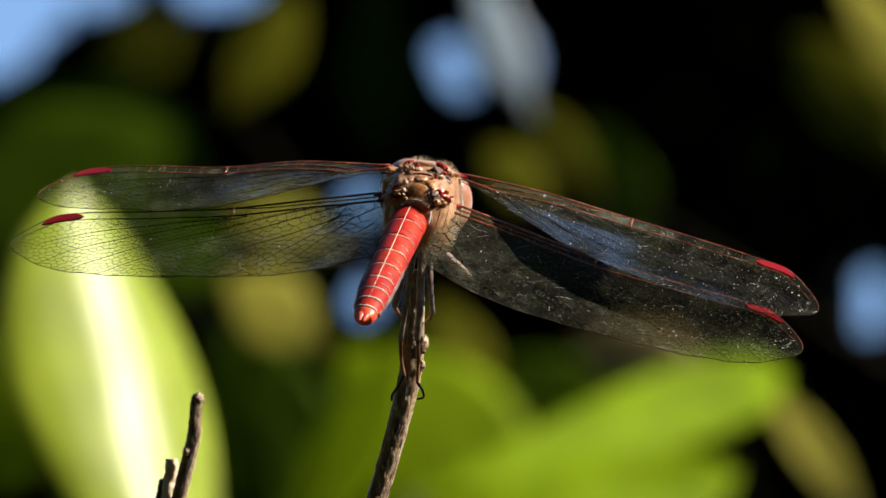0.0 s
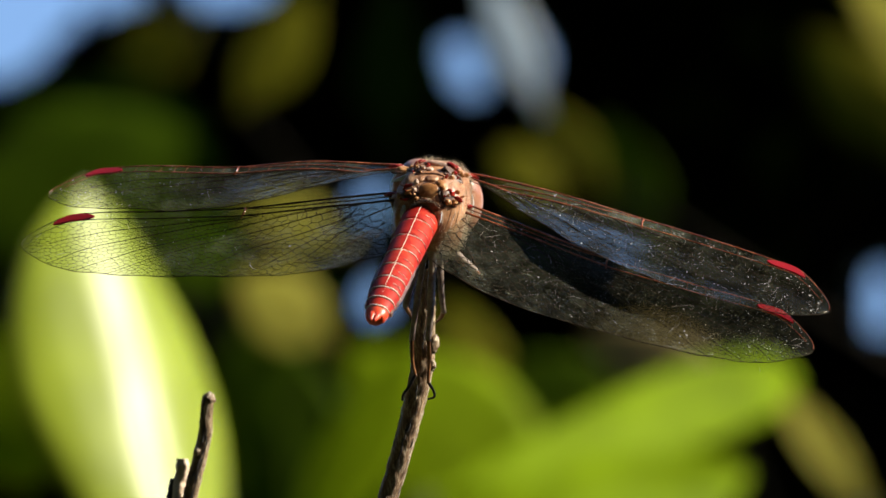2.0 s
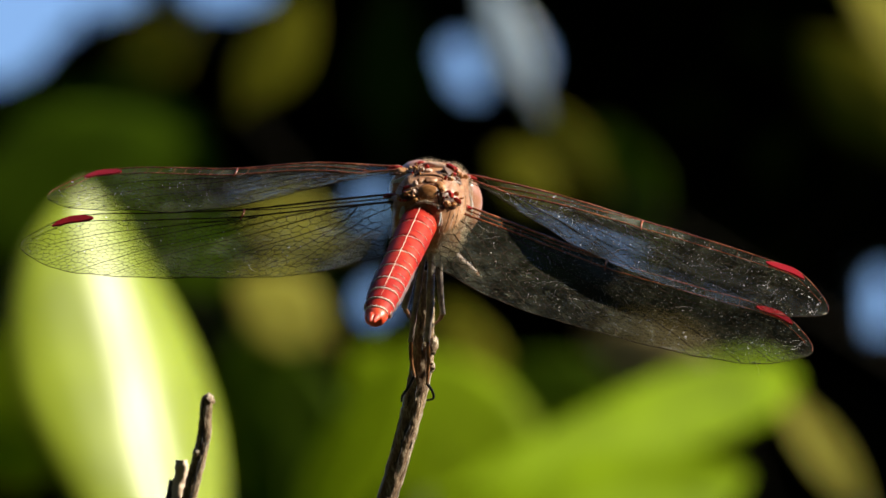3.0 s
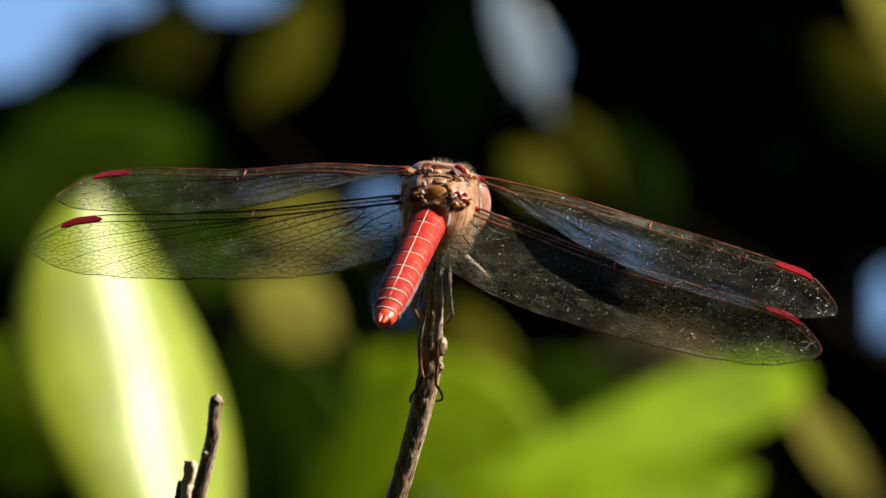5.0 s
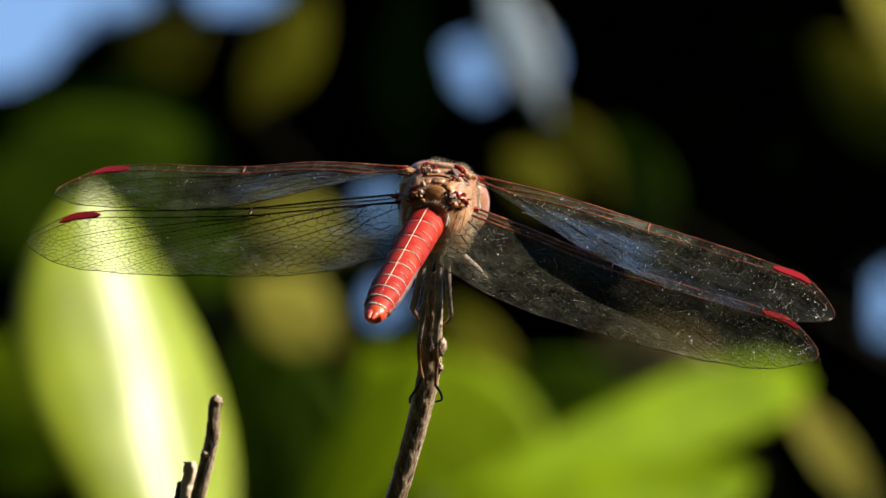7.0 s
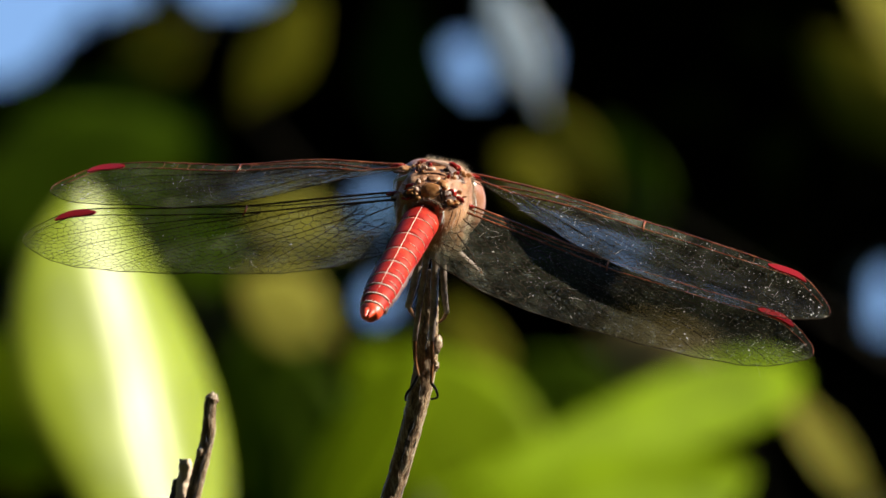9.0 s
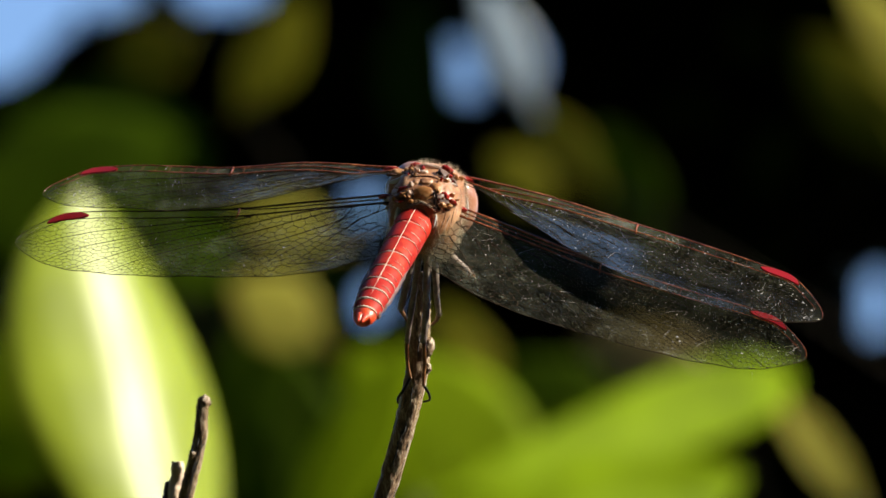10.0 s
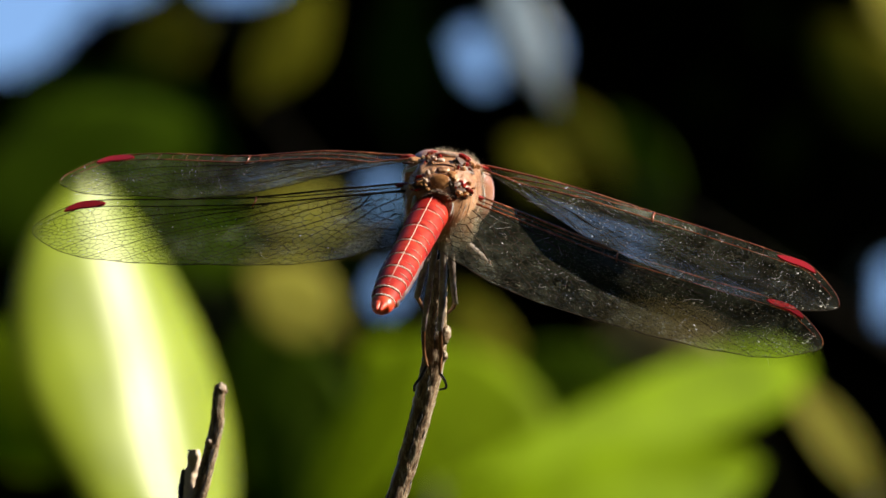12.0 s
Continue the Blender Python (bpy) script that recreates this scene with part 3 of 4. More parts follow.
def abdomen():
    base = Vector((-1.85, -3.20, 2.25)) * MM - FOOT
    tail = Vector((-5.36, -18.00, -5.40)) * MM - FOOT
    way = base - tail
    long = way.length
    y = way.normalized()
    x = (BODY.to_3x3() @ Vector((1, 0, 0)))
    x = (x - y * x.dot(y)).normalized()
    rest = Matrix((x, y, x.cross(y))).transposed().to_4x4()
    rest.translation = base
    radius = [(0, 1.34), (0.05, 1.42), (0.25, 1.37), (0.5, 1.27), (0.72, 1.22), (0.86, 1.08), (0.95, 0.84), (1.0, 0.55)]
    flat = 0.86

    def section(a, b, inflate=1.0, sides=30, steps=7, swell=0.015):
        vs, fs = [], []
        for i in range(steps + 1):
            t = a + (b - a) * i / steps
            r = lerp(radius, t) * MM * inflate * (1 + swell * math.sin(math.pi * i / steps))
            for k in range(sides):
                g = 2 * math.pi * k / sides
                ridge = 1 + 0.05 * max(0, math.sin(g)) ** 12
                vs.append(Vector((math.cos(g) * r, -t * long, math.sin(g) * r * flat * ridge)))
        for i in range(steps):
            for k in range(sides):
                p, q = i * sides + k, i * sides + (k + 1) % sides
                fs.append((p, q, q + sides, p + sides))
        fs.append(tuple(range(sides))[::-1])
        fs.append(tuple(steps * sides + k for k in range(sides)))
        return vs, fs

    cuts = [0, 0.14, 0.29, 0.43, 0.56, 0.68, 0.78, 0.865, 0.93, 0.985]
    core = part("abdomen", section(0.0, 0.97, 0.93), RED, dragonfly, "bright red abdomen with cream seams")
    part("waist", section(-0.1, 0.012, 1.06, 30, 6, 0.03), FLANK, core, "tan hairy waist")
    vs, fs = [], []
    rng = random.Random(6)
    for _ in range(900):        # the fringe of hair over the first segment
        g, t = rng.uniform(-0.25, math.pi + 0.25), rng.uniform(-0.03, 0.012)
        r = lerp(radius, max(0, t)) * MM * 1.05
        p = Vector((math.cos(g) * r, -t * long, math.sin(g) * r * flat))
        out = Vector((math.cos(g) + rng.gauss(0, .3), -0.9 + rng.gauss(0, .35), math.sin(g) + rng.gauss(0, .3))).normalized()
        k = len(vs)
        a = out.orthogonal().normalized() * 0.008 * MM
        c = out.cross(a)
        vs += [p + a, p - a * 0.5 + c * 0.87, p - a * 0.5 - c * 0.87, p + out * rng.uniform(0.15, 0.42) * MM]
        fs += [(k, k + 1, k + 3), (k + 1, k + 2, k + 3), (k + 2, k, k + 3)]
    tagged(part("hair", (vs, fs), HAIR, core), "short pale hair", kind="stuff")
    for a, b in zip(cuts, cuts[1:]):
        part("segment", section(a, b), RED if b < 0.95 else RED_TIP, core)
        if a > 0.1:
            # a cream seam round the back at each joint, thinner at the sides
            rim = []
            for k in range(25):
                g = math.pi * (0.04 + 0.92 * k / 24)
                r = lerp(radius, a) * MM * 1.02
                rim.append(Vector((math.cos(g) * r, -a * long - 0.16 * MM * math.sin(g) ** 4, math.sin(g) * r * flat)))
            part("seam", tube(rim, [0.085 * MM * (0.3 + 0.95 * a) * (0.45 + 0.55 * math.sin(math.pi * k / 24)) for k in range(25)], 6), CREAM, core)
        if 0.05 < b < 0.8:
            # the fainter seam across the middle of a segment
            mid = a + (b - a) * 0.62
            rim = []
            for k in range(9):
                g = math.pi * (0.12 + 0.26 * k / 8)
                r = lerp(radius, mid) * MM * 1.04
                rim.append(Vector((math.cos(g) * r, -mid * long, math.sin(g) * r * flat)))
            part("seam", tube(rim, [0.022 * MM for _ in rim], 5), CREAM, core)
    keel = []
    for k in range(50):
        t = 0.01 + 0.86 * k / 49
        keel.append(Vector((0.007 * MM * math.sin(k), -t * long, lerp(radius, t) * MM * flat * 1.065)))
    part("keel", tube(keel, [0.028 * MM if k < 40 else 0.028 * MM * (50 - k) / 12 for k in range(50)], 6), CREAM, core, "cream line along the back")
    for s in (-1, 1):
        pts = smooth_line([(s * 0.16 * MM, -0.955 * long, 0.25 * MM), (s * 0.2 * MM, -0.99 * long, 0.34 * MM), (s * 0.12 * MM, -1.035 * long, 0.3 * MM)], 5)
        part("clasper", tube(pts, [v * MM for v in lerp_list(0.26, 0.3, 0.1, len(pts))], 10), RED_TIP, core, "orange-red tail clasper")
        line = [Vector((s * lerp(radius, t) * MM * 0.88, -t * long, (0.22 if s < 0 else -0.12) * MM)) for t in np.linspace(0.35, 0.95, 24)]
        part("side_band", tube(line, [0.3 * MM * math.sin(math.pi * (0.08 + 0.84 * k / 23)) for k in range(24)], 8, 0.25), DUSK, core, "dusky purple side stripe")
        # darker flank patches along the last segments
        for a in (0.6, 0.71, 0.81, 0.89):
            r = lerp(radius, a) * MM
            part("flank_spot", ball(0.12 * MM, 0.55 * MM, 0.35 * MM, 0.2, a * 9, 12, 8, (s * r * 0.95, -a * long, (0.2 if s < 0 else -0.15) * MM)), DARK_JOINT, core)
    return core, rest


def lerp_list(a, b, c, n):
    return [(a + (b - a) * 2 * i / (n - 1)) if i < n / 2 else (b + (c - b) * (2 * i / (n - 1) - 1)) for i in range(n)]


FORE_BACK = [(0, 0.75), (0.06, 1.3), (0.13, 2.4), (0.22, 3.9), (0.35, 5.6), (0.5, 6.7), (0.65, 6.9), (0.78, 6.5), (0.9, 5.6), (1.0, 4.7)]
HIND_BACK = [(0, 8.1), (0.03, 8.7), (0.07, 8.8), (0.11, 9.2), (0.16, 9.5), (0.28, 9.5), (0.42, 9.0), (0.55, 8.5), (0.7, 7.8), (0.82, 7.0), (0.9, 6.2), (1.0, 4.8)]
FORE_LEAD = [(0, 0.0), (0.25, -0.35), (0.48, -0.3), (0.6, -0.5), (0.8, -0.8), (0.88, -0.95), (1.0, 0.4)]
HIND_LEAD = [(0, 0.0), (0.2, -0.2), (0.42, -0.15), (0.6, -0.6), (0.8, -1.05), (0.88, -1.0), (1.0, 0.4)]
TIP = 2.7       # how far behind the leading edge the tip lies

# the long veins of a wing: along it, and from the leading to the trailing edge
FORE_VEINS = [
    ((0.45, 0.17), (0.6, 0.22), (0.78, 0.32), (0.93, 0.52)),
    ((0.4, 0.17), (0.55, 0.3), (0.7, 0.45), (0.83, 0.68), (0.92, 0.98)),
    ((0.24, 0.22), (0.36, 0.28), (0.5, 0.42), (0.66, 0.63), (0.78, 0.84), (0.84, 1.0)),
    ((0.02, 0.55), (0.12, 0.4), (0.22, 0.38), (0.36, 0.45), (0.5, 0.58), (0.64, 0.78), (0.75, 1.0)),
    ((0.15, 0.45), (0.2, 0.62), (0.3, 0.68), (0.42, 0.8), (0.54, 1.0)),
    ((0.12, 0.6), (0.2, 0.8), (0.28, 0.87), (0.38, 1.0)),
]
HIND_VEINS = [
    ((0.42, 0.13), (0.6, 0.19), (0.78, 0.3), (0.93, 0.52)),
    ((0.37, 0.12), (0.55, 0.24), (0.7, 0.4), (0.84, 0.66), (0.92, 0.98)),
    ((0.19, 0.11), (0.32, 0.17), (0.48, 0.31), (0.64, 0.53), (0.77, 0.8), (0.85, 1.0)),
    ((0.0, 0.1), (0.1, 0.12), (0.2, 0.18), (0.36, 0.32), (0.5, 0.49), (0.64, 0.73), (0.76, 1.0)),
    ((0.1, 0.13), (0.13, 0.26), (0.22, 0.38), (0.34, 0.55), (0.46, 0.78), (0.55, 1.0)),
    ((0.09, 0.22), (0.14, 0.3), (0.2, 0.52), (0.29, 0.75), (0.4, 1.0)),
    ((0.0, 0.18), (0.08, 0.3), (0.14, 0.5), (0.2, 0.72), (0.25, 0.85)),
    ((0.02, 0.42), (0.07, 0.6), (0.13, 0.78), (0.19, 0.86), (0.25, 0.85)),
]


def edge(table, u):
    """An edge of a wing, which ends in a round tip."""
    if u <= 0.84:
        return lerp(table, u)
    return TIP + (lerp(table, u) - TIP) * max(0, 1 - ((u - 0.84) / 0.16) ** 2.4) ** 0.5


def cell_edges(seeds, reach):
    """The borders between the cells round the seeds (Voronoi), each as two places and its two seeds."""
    out, centres = [], []
    pts = np.array(seeds)
    for i, (x, y) in enumerate(seeds):
        d2 = (pts[:, 0] - x) ** 2 + (pts[:, 1] - y) ** 2
        near = [j for j in np.argsort(d2)[1:22] if d2[j] < reach * reach]
        poly = [(x - reach, y - reach, -1), (x + reach, y - reach, -1), (x + reach, y + reach, -1), (x - reach, y + reach, -1)]
        for j in near:
            mx, my = (x + pts[j, 0]) / 2, (y + pts[j, 1]) / 2
            nx, ny = pts[j, 0] - x, pts[j, 1] - y
            side = [(px - mx) * nx + (py - my) * ny for px, py, _ in poly]
            if max(side) <= 0:
                continue
            cut = []
            for k in range(len(poly)):
                (ax, ay, tag), (bx, by, _) = poly[k], poly[(k + 1) % len(poly)]
                sa, sb = side[k], side[(k + 1) % len(poly)]
                if sa <= 0:
                    cut.append((ax, ay, tag))
                    if sb > 0:
                        f = sa / (sa - sb)
                        cut.append((ax + (bx - ax) * f, ay + (by - ay) * f, j))
                elif sb <= 0:
                    f = sa / (sa - sb)
                    cut.append((ax + (bx - ax) * f, ay + (by - ay) * f, tag))
            poly = cut
            if not poly:
                break
        if not poly:
            centres.append((x, y))
            continue
        centres.append((sum(p[0] for p in poly) / len(poly), sum(p[1] for p in poly) / len(poly)))
        for k in range(len(poly)):
            j = poly[k][2]
            if j > i:
                out.append((poly[k][:2], poly[(k + 1) % len(poly)][:2]))
    return out, centres


def wing(name, root, tip, chord, fore, nodus, arch, mark, seed, skin, dusty, spine, dip=False):
    """One wing: x from root to tip, y towards the trailing edge, z its upper side."""
    back, lead, table = (FORE_BACK, FORE_LEAD, FORE_VEINS) if fore else (HIND_BACK, HIND_LEAD, HIND_VEINS)
    root, tip = Vector(root) * MM - FOOT, Vector(tip) * MM - FOOT
    long = (tip - root).length
    lead_end = TIP * MM
    s = (tip - root).normalized()
    v = Vector(chord)
    v = (v - s * v.dot(s)).normalized()
    # the tip point lies behind the leading edge: turn the span forward to suit
    turn_ = math.asin(lead_end / long)
    s, v = s * math.cos(turn_) - v * math.sin(turn_), v * math.cos(turn_) + s * math.sin(turn_)
    n = s.cross(v)
    up = 1 if n.z > 0 else -1
    long *= math.cos(turn_)
    rest = Matrix((s, v, n)).transposed().to_4x4()
    rest.translation = root
    rng = random.Random(seed)
    span = long / MM

    def spot(u, w):
        """A place on the wing: u along it, w from the leading (0) to the trailing edge (1)."""
        y = edge(lead, u) + (edge(back, u) - edge(lead, u)) * w
        pleat = 0.16 * math.cos(min(w * 9, 6.3)) * (1 - u * 0.7) * (1 if w < 0.7 else 0.5)
        pleat += 0.1 * w * noise.noise(Vector((u * 9, w * 5, seed)))
        z = (arch * math.sin(math.pi * min(1, u * 1.02)) if arch < 0 else arch * math.sin(math.pi * min(1, u)) ** 0.7 if not dip else arch * (0.5 * math.sin(math.pi * min(1, u)) + 0.75 * math.sin(2 * math.pi * u) ** 2)) * up + pleat * up
        return Vector((u * long, y * MM, z * MM))

    def share(x, y):
        """u, w of a place in millimetres of the wing's own plane."""
        u = x / span
        a, b = edge(lead, min(1, max(0, u))), edge(back, min(1, max(0, u)))
        return u, (y - a) / max(0.01, b - a)

    def inside(x, y):
        u, w = share(x, y)
        return 0.0 <= u <= 0.995 and 0.0 <= w <= 1.0

    top = part(name, membrane(spot, up), skin, dragonfly, "clear glassy wing with dark veins and a red mark")
    moving.append((top, rest))

    def vein(points, r0, r1, mat, title, rough=0.0):
        pts = [spot(*p) + Vector((0, 0, 0.01 * MM)) for p in points]
        part(title, tube(pts, [(r0 + (r1 - r0) * i / (len(pts) - 1)) * MM for i in range(len(pts))], 6, rough), mat, top)

    chord_at = lambda u: max(0.05, edge(back, u) - edge(lead, u))
    second = lambda u: min(0.5, 0.5 / chord_at(u) * (1 - 0.15 * u))
    third = lambda u: min(0.6, 0.98 / chord_at(u) * (1 - 0.12 * u))
    vein([(1 - (1 - i / 60) ** 1.6, 0) for i in range(61)], 0.085, 0.022, spine, "costa", 0.25)
    vein([(u, second(u) * (1 - (u / nodus) ** 6)) for u in np.linspace(0, nodus, 34)], 0.05, 0.04, spine, "subcosta", 0.2)
    vein([(u, third(u) if u < 0.93 else third(u) * (1 - (u - 0.93) * 6)) for u in np.linspace(0, 0.975, 60)], 0.085, 0.022, spine, "radius", 0.25)
    vein([(nodus, 0), (nodus, second(nodus)), (nodus + 0.006, third(nodus) * 1.3)], 0.095, 0.06, VEIN_RED, "nodus", 0.3)
    vein([(1 - (1 - i / 70) ** 1.6, 1) for i in range(71)], 0.03, 0.026, VEIN_DARK, "trailing_vein")

    # long veins, each with its rows of cells on both sides
    seeds = []

    def try_seed(x, y, apart):
        if not inside(x, y):
            return
        for a, b in seeds:
            if (a - x) ** 2 + (b - y) ** 2 < apart * apart:
                return
        seeds.append((x, y))

    def size(u, w):
        """The width of a cell there, in millimetres."""
        wide = 0.95 - 0.5 * min(1, u / 0.55) + 0.1 * max(0, u - 0.6)
        if not fore and u < 0.2 and w > 0.62:
            wide = 0.62
        return wide * (1.0 - 0.25 * max(0, w - 0.55) / 0.45)

    for rank, line in enumerate(table):
        path = [(p.x, p.y) for p in smooth_line([(u, w, 0) for u, w in line], 10)]
        path = [(min(0.985, u), min(1, max(0.02, w))) for u, w in path]
        thick = 0.05 if rank in (3, 4) else 0.04
        vein(path, thick, 0.018, VEIN_DARK, "long_vein")
        flat = [(u * span, edge(lead, u) + chord_at(u) * w) for u, w in path]
        gone = 0.0
        for (ax, ay), (bx, by) in zip(flat, flat[1:]):
            step = math.hypot(bx - ax, by - ay)
            gone += step
            c = size(*share(ax, ay))
            if step > 1e-6 and gone > c * 0.9:
                gone = 0.0
                nx, ny = -(by - ay) / step, (bx - ax) / step
                for sd in (-1, 1):
                    try_seed(ax + sd * nx * c * 0.42, ay + sd * ny * c * 0.42, c * 0.62)
    for _ in range(9000):
        u_ = rng.random()
        w = rng.uniform(third(u_) + 0.02, 1.0)
        x, y = u_ * span, edge(lead, u_) + chord_at(u_) * w
        try_seed(x, y, size(u_, w) * rng.uniform(0.8, 0.95))
    vs, fs = [], []

    def bar(p, q, r):
        d = (q - p)
        if d.length < 1e-6:
            return
        a = d.orthogonal().normalized() * r * MM
        b = d.cross(a).normalized() * r * MM
        k = len(vs)
        for e in (p, q):
            vs.extend([e + a, e - a * 0.5 + b * 0.87, e - a * 0.5 - b * 0.87])
        fs.extend([(k, k + 1, k + 4, k + 3), (k + 1, k + 2, k + 5, k + 4), (k + 2, k, k + 3, k + 5)])
    # cross veins in the leading strips
    for k, count in ((0, 8 if fore else 6), (1, 8)):
        for i in range(count):
            u = (nodus * (i + 0.8) / (count + 0.4)) if k == 0 else nodus + (mark - nodus) * (i + 1) / (count + 1)
            u += rng.uniform(-.006, .006)
            if k == 0:
                bar(spot(u, 0), spot(u, second(u) * (1 - (u / nodus) ** 6)), 0.02)
            bar(spot(u, second(u) * (1 - (u / nodus) ** 6) if k == 0 else 0), spot(u + 0.004, third(u)), 0.02)
    tagged(part("cross_vein", (list(vs), list(fs)), spine, top, smooth=False), kind="stuff")
    vs.clear(), fs.clear()
    # the net of cells
    for i in range(14):
        u = 0.06 + i * 0.06 + rng.uniform(-.01, .01)
        bar(spot(u, third(u)), spot(u + 0.01, third(u) * 2.1), 0.018)
    _, centres = cell_edges(seeds, 2.2)
    seeds[:] = [(a * 0.6 + c * 0.4, b * 0.6 + d * 0.4) for (a, b), (c, d) in zip(seeds, centres)]
    net, _ = cell_edges(seeds, 2.2)
    for (ax, ay), (bx, by) in net:
        ua, wa = share(ax, ay)
        ub, wb = share(bx, by)
        if not (inside(ax, ay) or inside(bx, by)) or math.hypot(ax - bx, ay - by) > 2.5:
            continue
        lim = lambda u, w: (min(0.99, max(0.0, u)), min(1.0, max(third(min(0.99, max(0, u))), w)))
        thick = 0.032 - 0.016 * min(1, ua / 0.65)
        bar(spot(*lim(ua, wa)), spot(*lim(ub, wb)), thick * rng.uniform(0.8, 1.15))
    tagged(part("cell_net", (list(vs), list(fs)), VEIN_DARK, top, smooth=False), kind="stuff")
    # dust specks, round droplet marks and fibres lying on the skin
    vs.clear(), fs.clear()
    for _ in range(dusty):
        u, w = rng.uniform(0.05, 0.97) ** 0.85, rng.uniform(0.05, 0.97)
        p = spot(u, w) + Vector((0, 0, up * 0.04 * MM))
        kind_ = rng.random()
        if kind_ < 0.06:
            a = rng.uniform(0, 6.3)
            for _ in range(rng.randint(3, 8)):
                a += rng.uniform(-0.4, 0.4)
                q = p + Vector((math.cos(a), math.sin(a), rng.uniform(-.2, .2))) * rng.uniform(0.1, 0.3) * MM
                bar(p, q, rng.uniform(0.004, 0.009))
                p = q
        elif kind_ < 0.072:
            r, k = rng.uniform(0.05, 0.1) * MM, len(vs)
            for i in range(9):
                a = 2 * math.pi * i / 9
                vs.append(p + Vector((math.cos(a) * r, math.sin(a) * r, 0)))
            vs.append(p + Vector((0, 0, up * r * 0.4)))
            fs.extend([(k + i, k + (i + 1) % 9, k + 9) for i in range(9)])
        else:
            bar(p, p + Vector((rng.uniform(-1, 1), rng.uniform(-1, 1), 0.2)) * rng.uniform(0.03, 0.09) * MM, rng.uniform(0.008, 0.022) if rng.random() < 0.89 else rng.uniform(0.03, 0.05))
    tagged(part("dust", (list(vs), list(fs)), DUST, top, smooth=False), "pale dust specks and fibres", kind="stuff")
    for x, y, z, dims, mat in ((-0.1, 0.5, 0.0, (0.6, 0.45, 0.25), AMBER), (0.35, 0.15, 0.1, (0.6, 0.2, 0.18), PLATE_RED), (0.2, 0.9, 0.0, (0.45, 0.2, 0.12), DARK_JOINT)):
        part("hinge", ball(*(k * MM for k in dims), 0.3, x + seed, 18, 12, (x * MM, y * MM, z * up * MM)), mat, top)
    # the red mark near the tip: a spindle that fills the strip behind the leading edge
    vs2, fs2 = [], []
    steps = 18
    for side_ in (1, -1):
        for i in range(steps + 1):
            f = i / steps
            u = mark + 0.108 * f
            taper = (1 - abs(2 * f - 1) ** 2.6) ** 0.7
            for w in (0.5 - 0.47 * taper, 0.5 + 0.47 * taper):
                p = spot(u + 0.012 * (1 - w), w * third(u) * (1.0 if seed < 2 else 0.85))
                p.z += side_ * 0.07 * MM
                vs2.append(p)
    half = (steps + 1) * 2
    for i in range(steps):
        a = 2 * i
        fs2 += [(a, a + 1, a + 3, a + 2), (half + a, half + a + 2, half + a + 3, half + a + 1),
                (a, a + 2, half + a + 2, half + a), (a + 1, half + a + 1, half + a + 3, a + 3)]
    fs2 += [(0, half, half + 1, 1), (2 * steps, 2 * steps + 1, half + 2 * steps + 1, half + 2 * steps)]
    part("wing_mark", (vs2, fs2), STIGMA, top, "dark red wing mark", smooth=False)
    return top


def membrane(spot, up):
    nu, nw = 110, 34
    vs = [spot(1 - (1 - i / nu) ** 1.5, j / nw) for i in range(nu + 1) for j in range(nw + 1)]
    fs = [(i * (nw + 1) + j, (i + 1) * (nw + 1) + j, (i + 1) * (nw + 1) + j + 1, i * (nw + 1) + j + 1) for i in range(nu) for j in range(nw)]
    if up < 0:
        fs = [q[::-1] for q in fs]
    return vs, fs


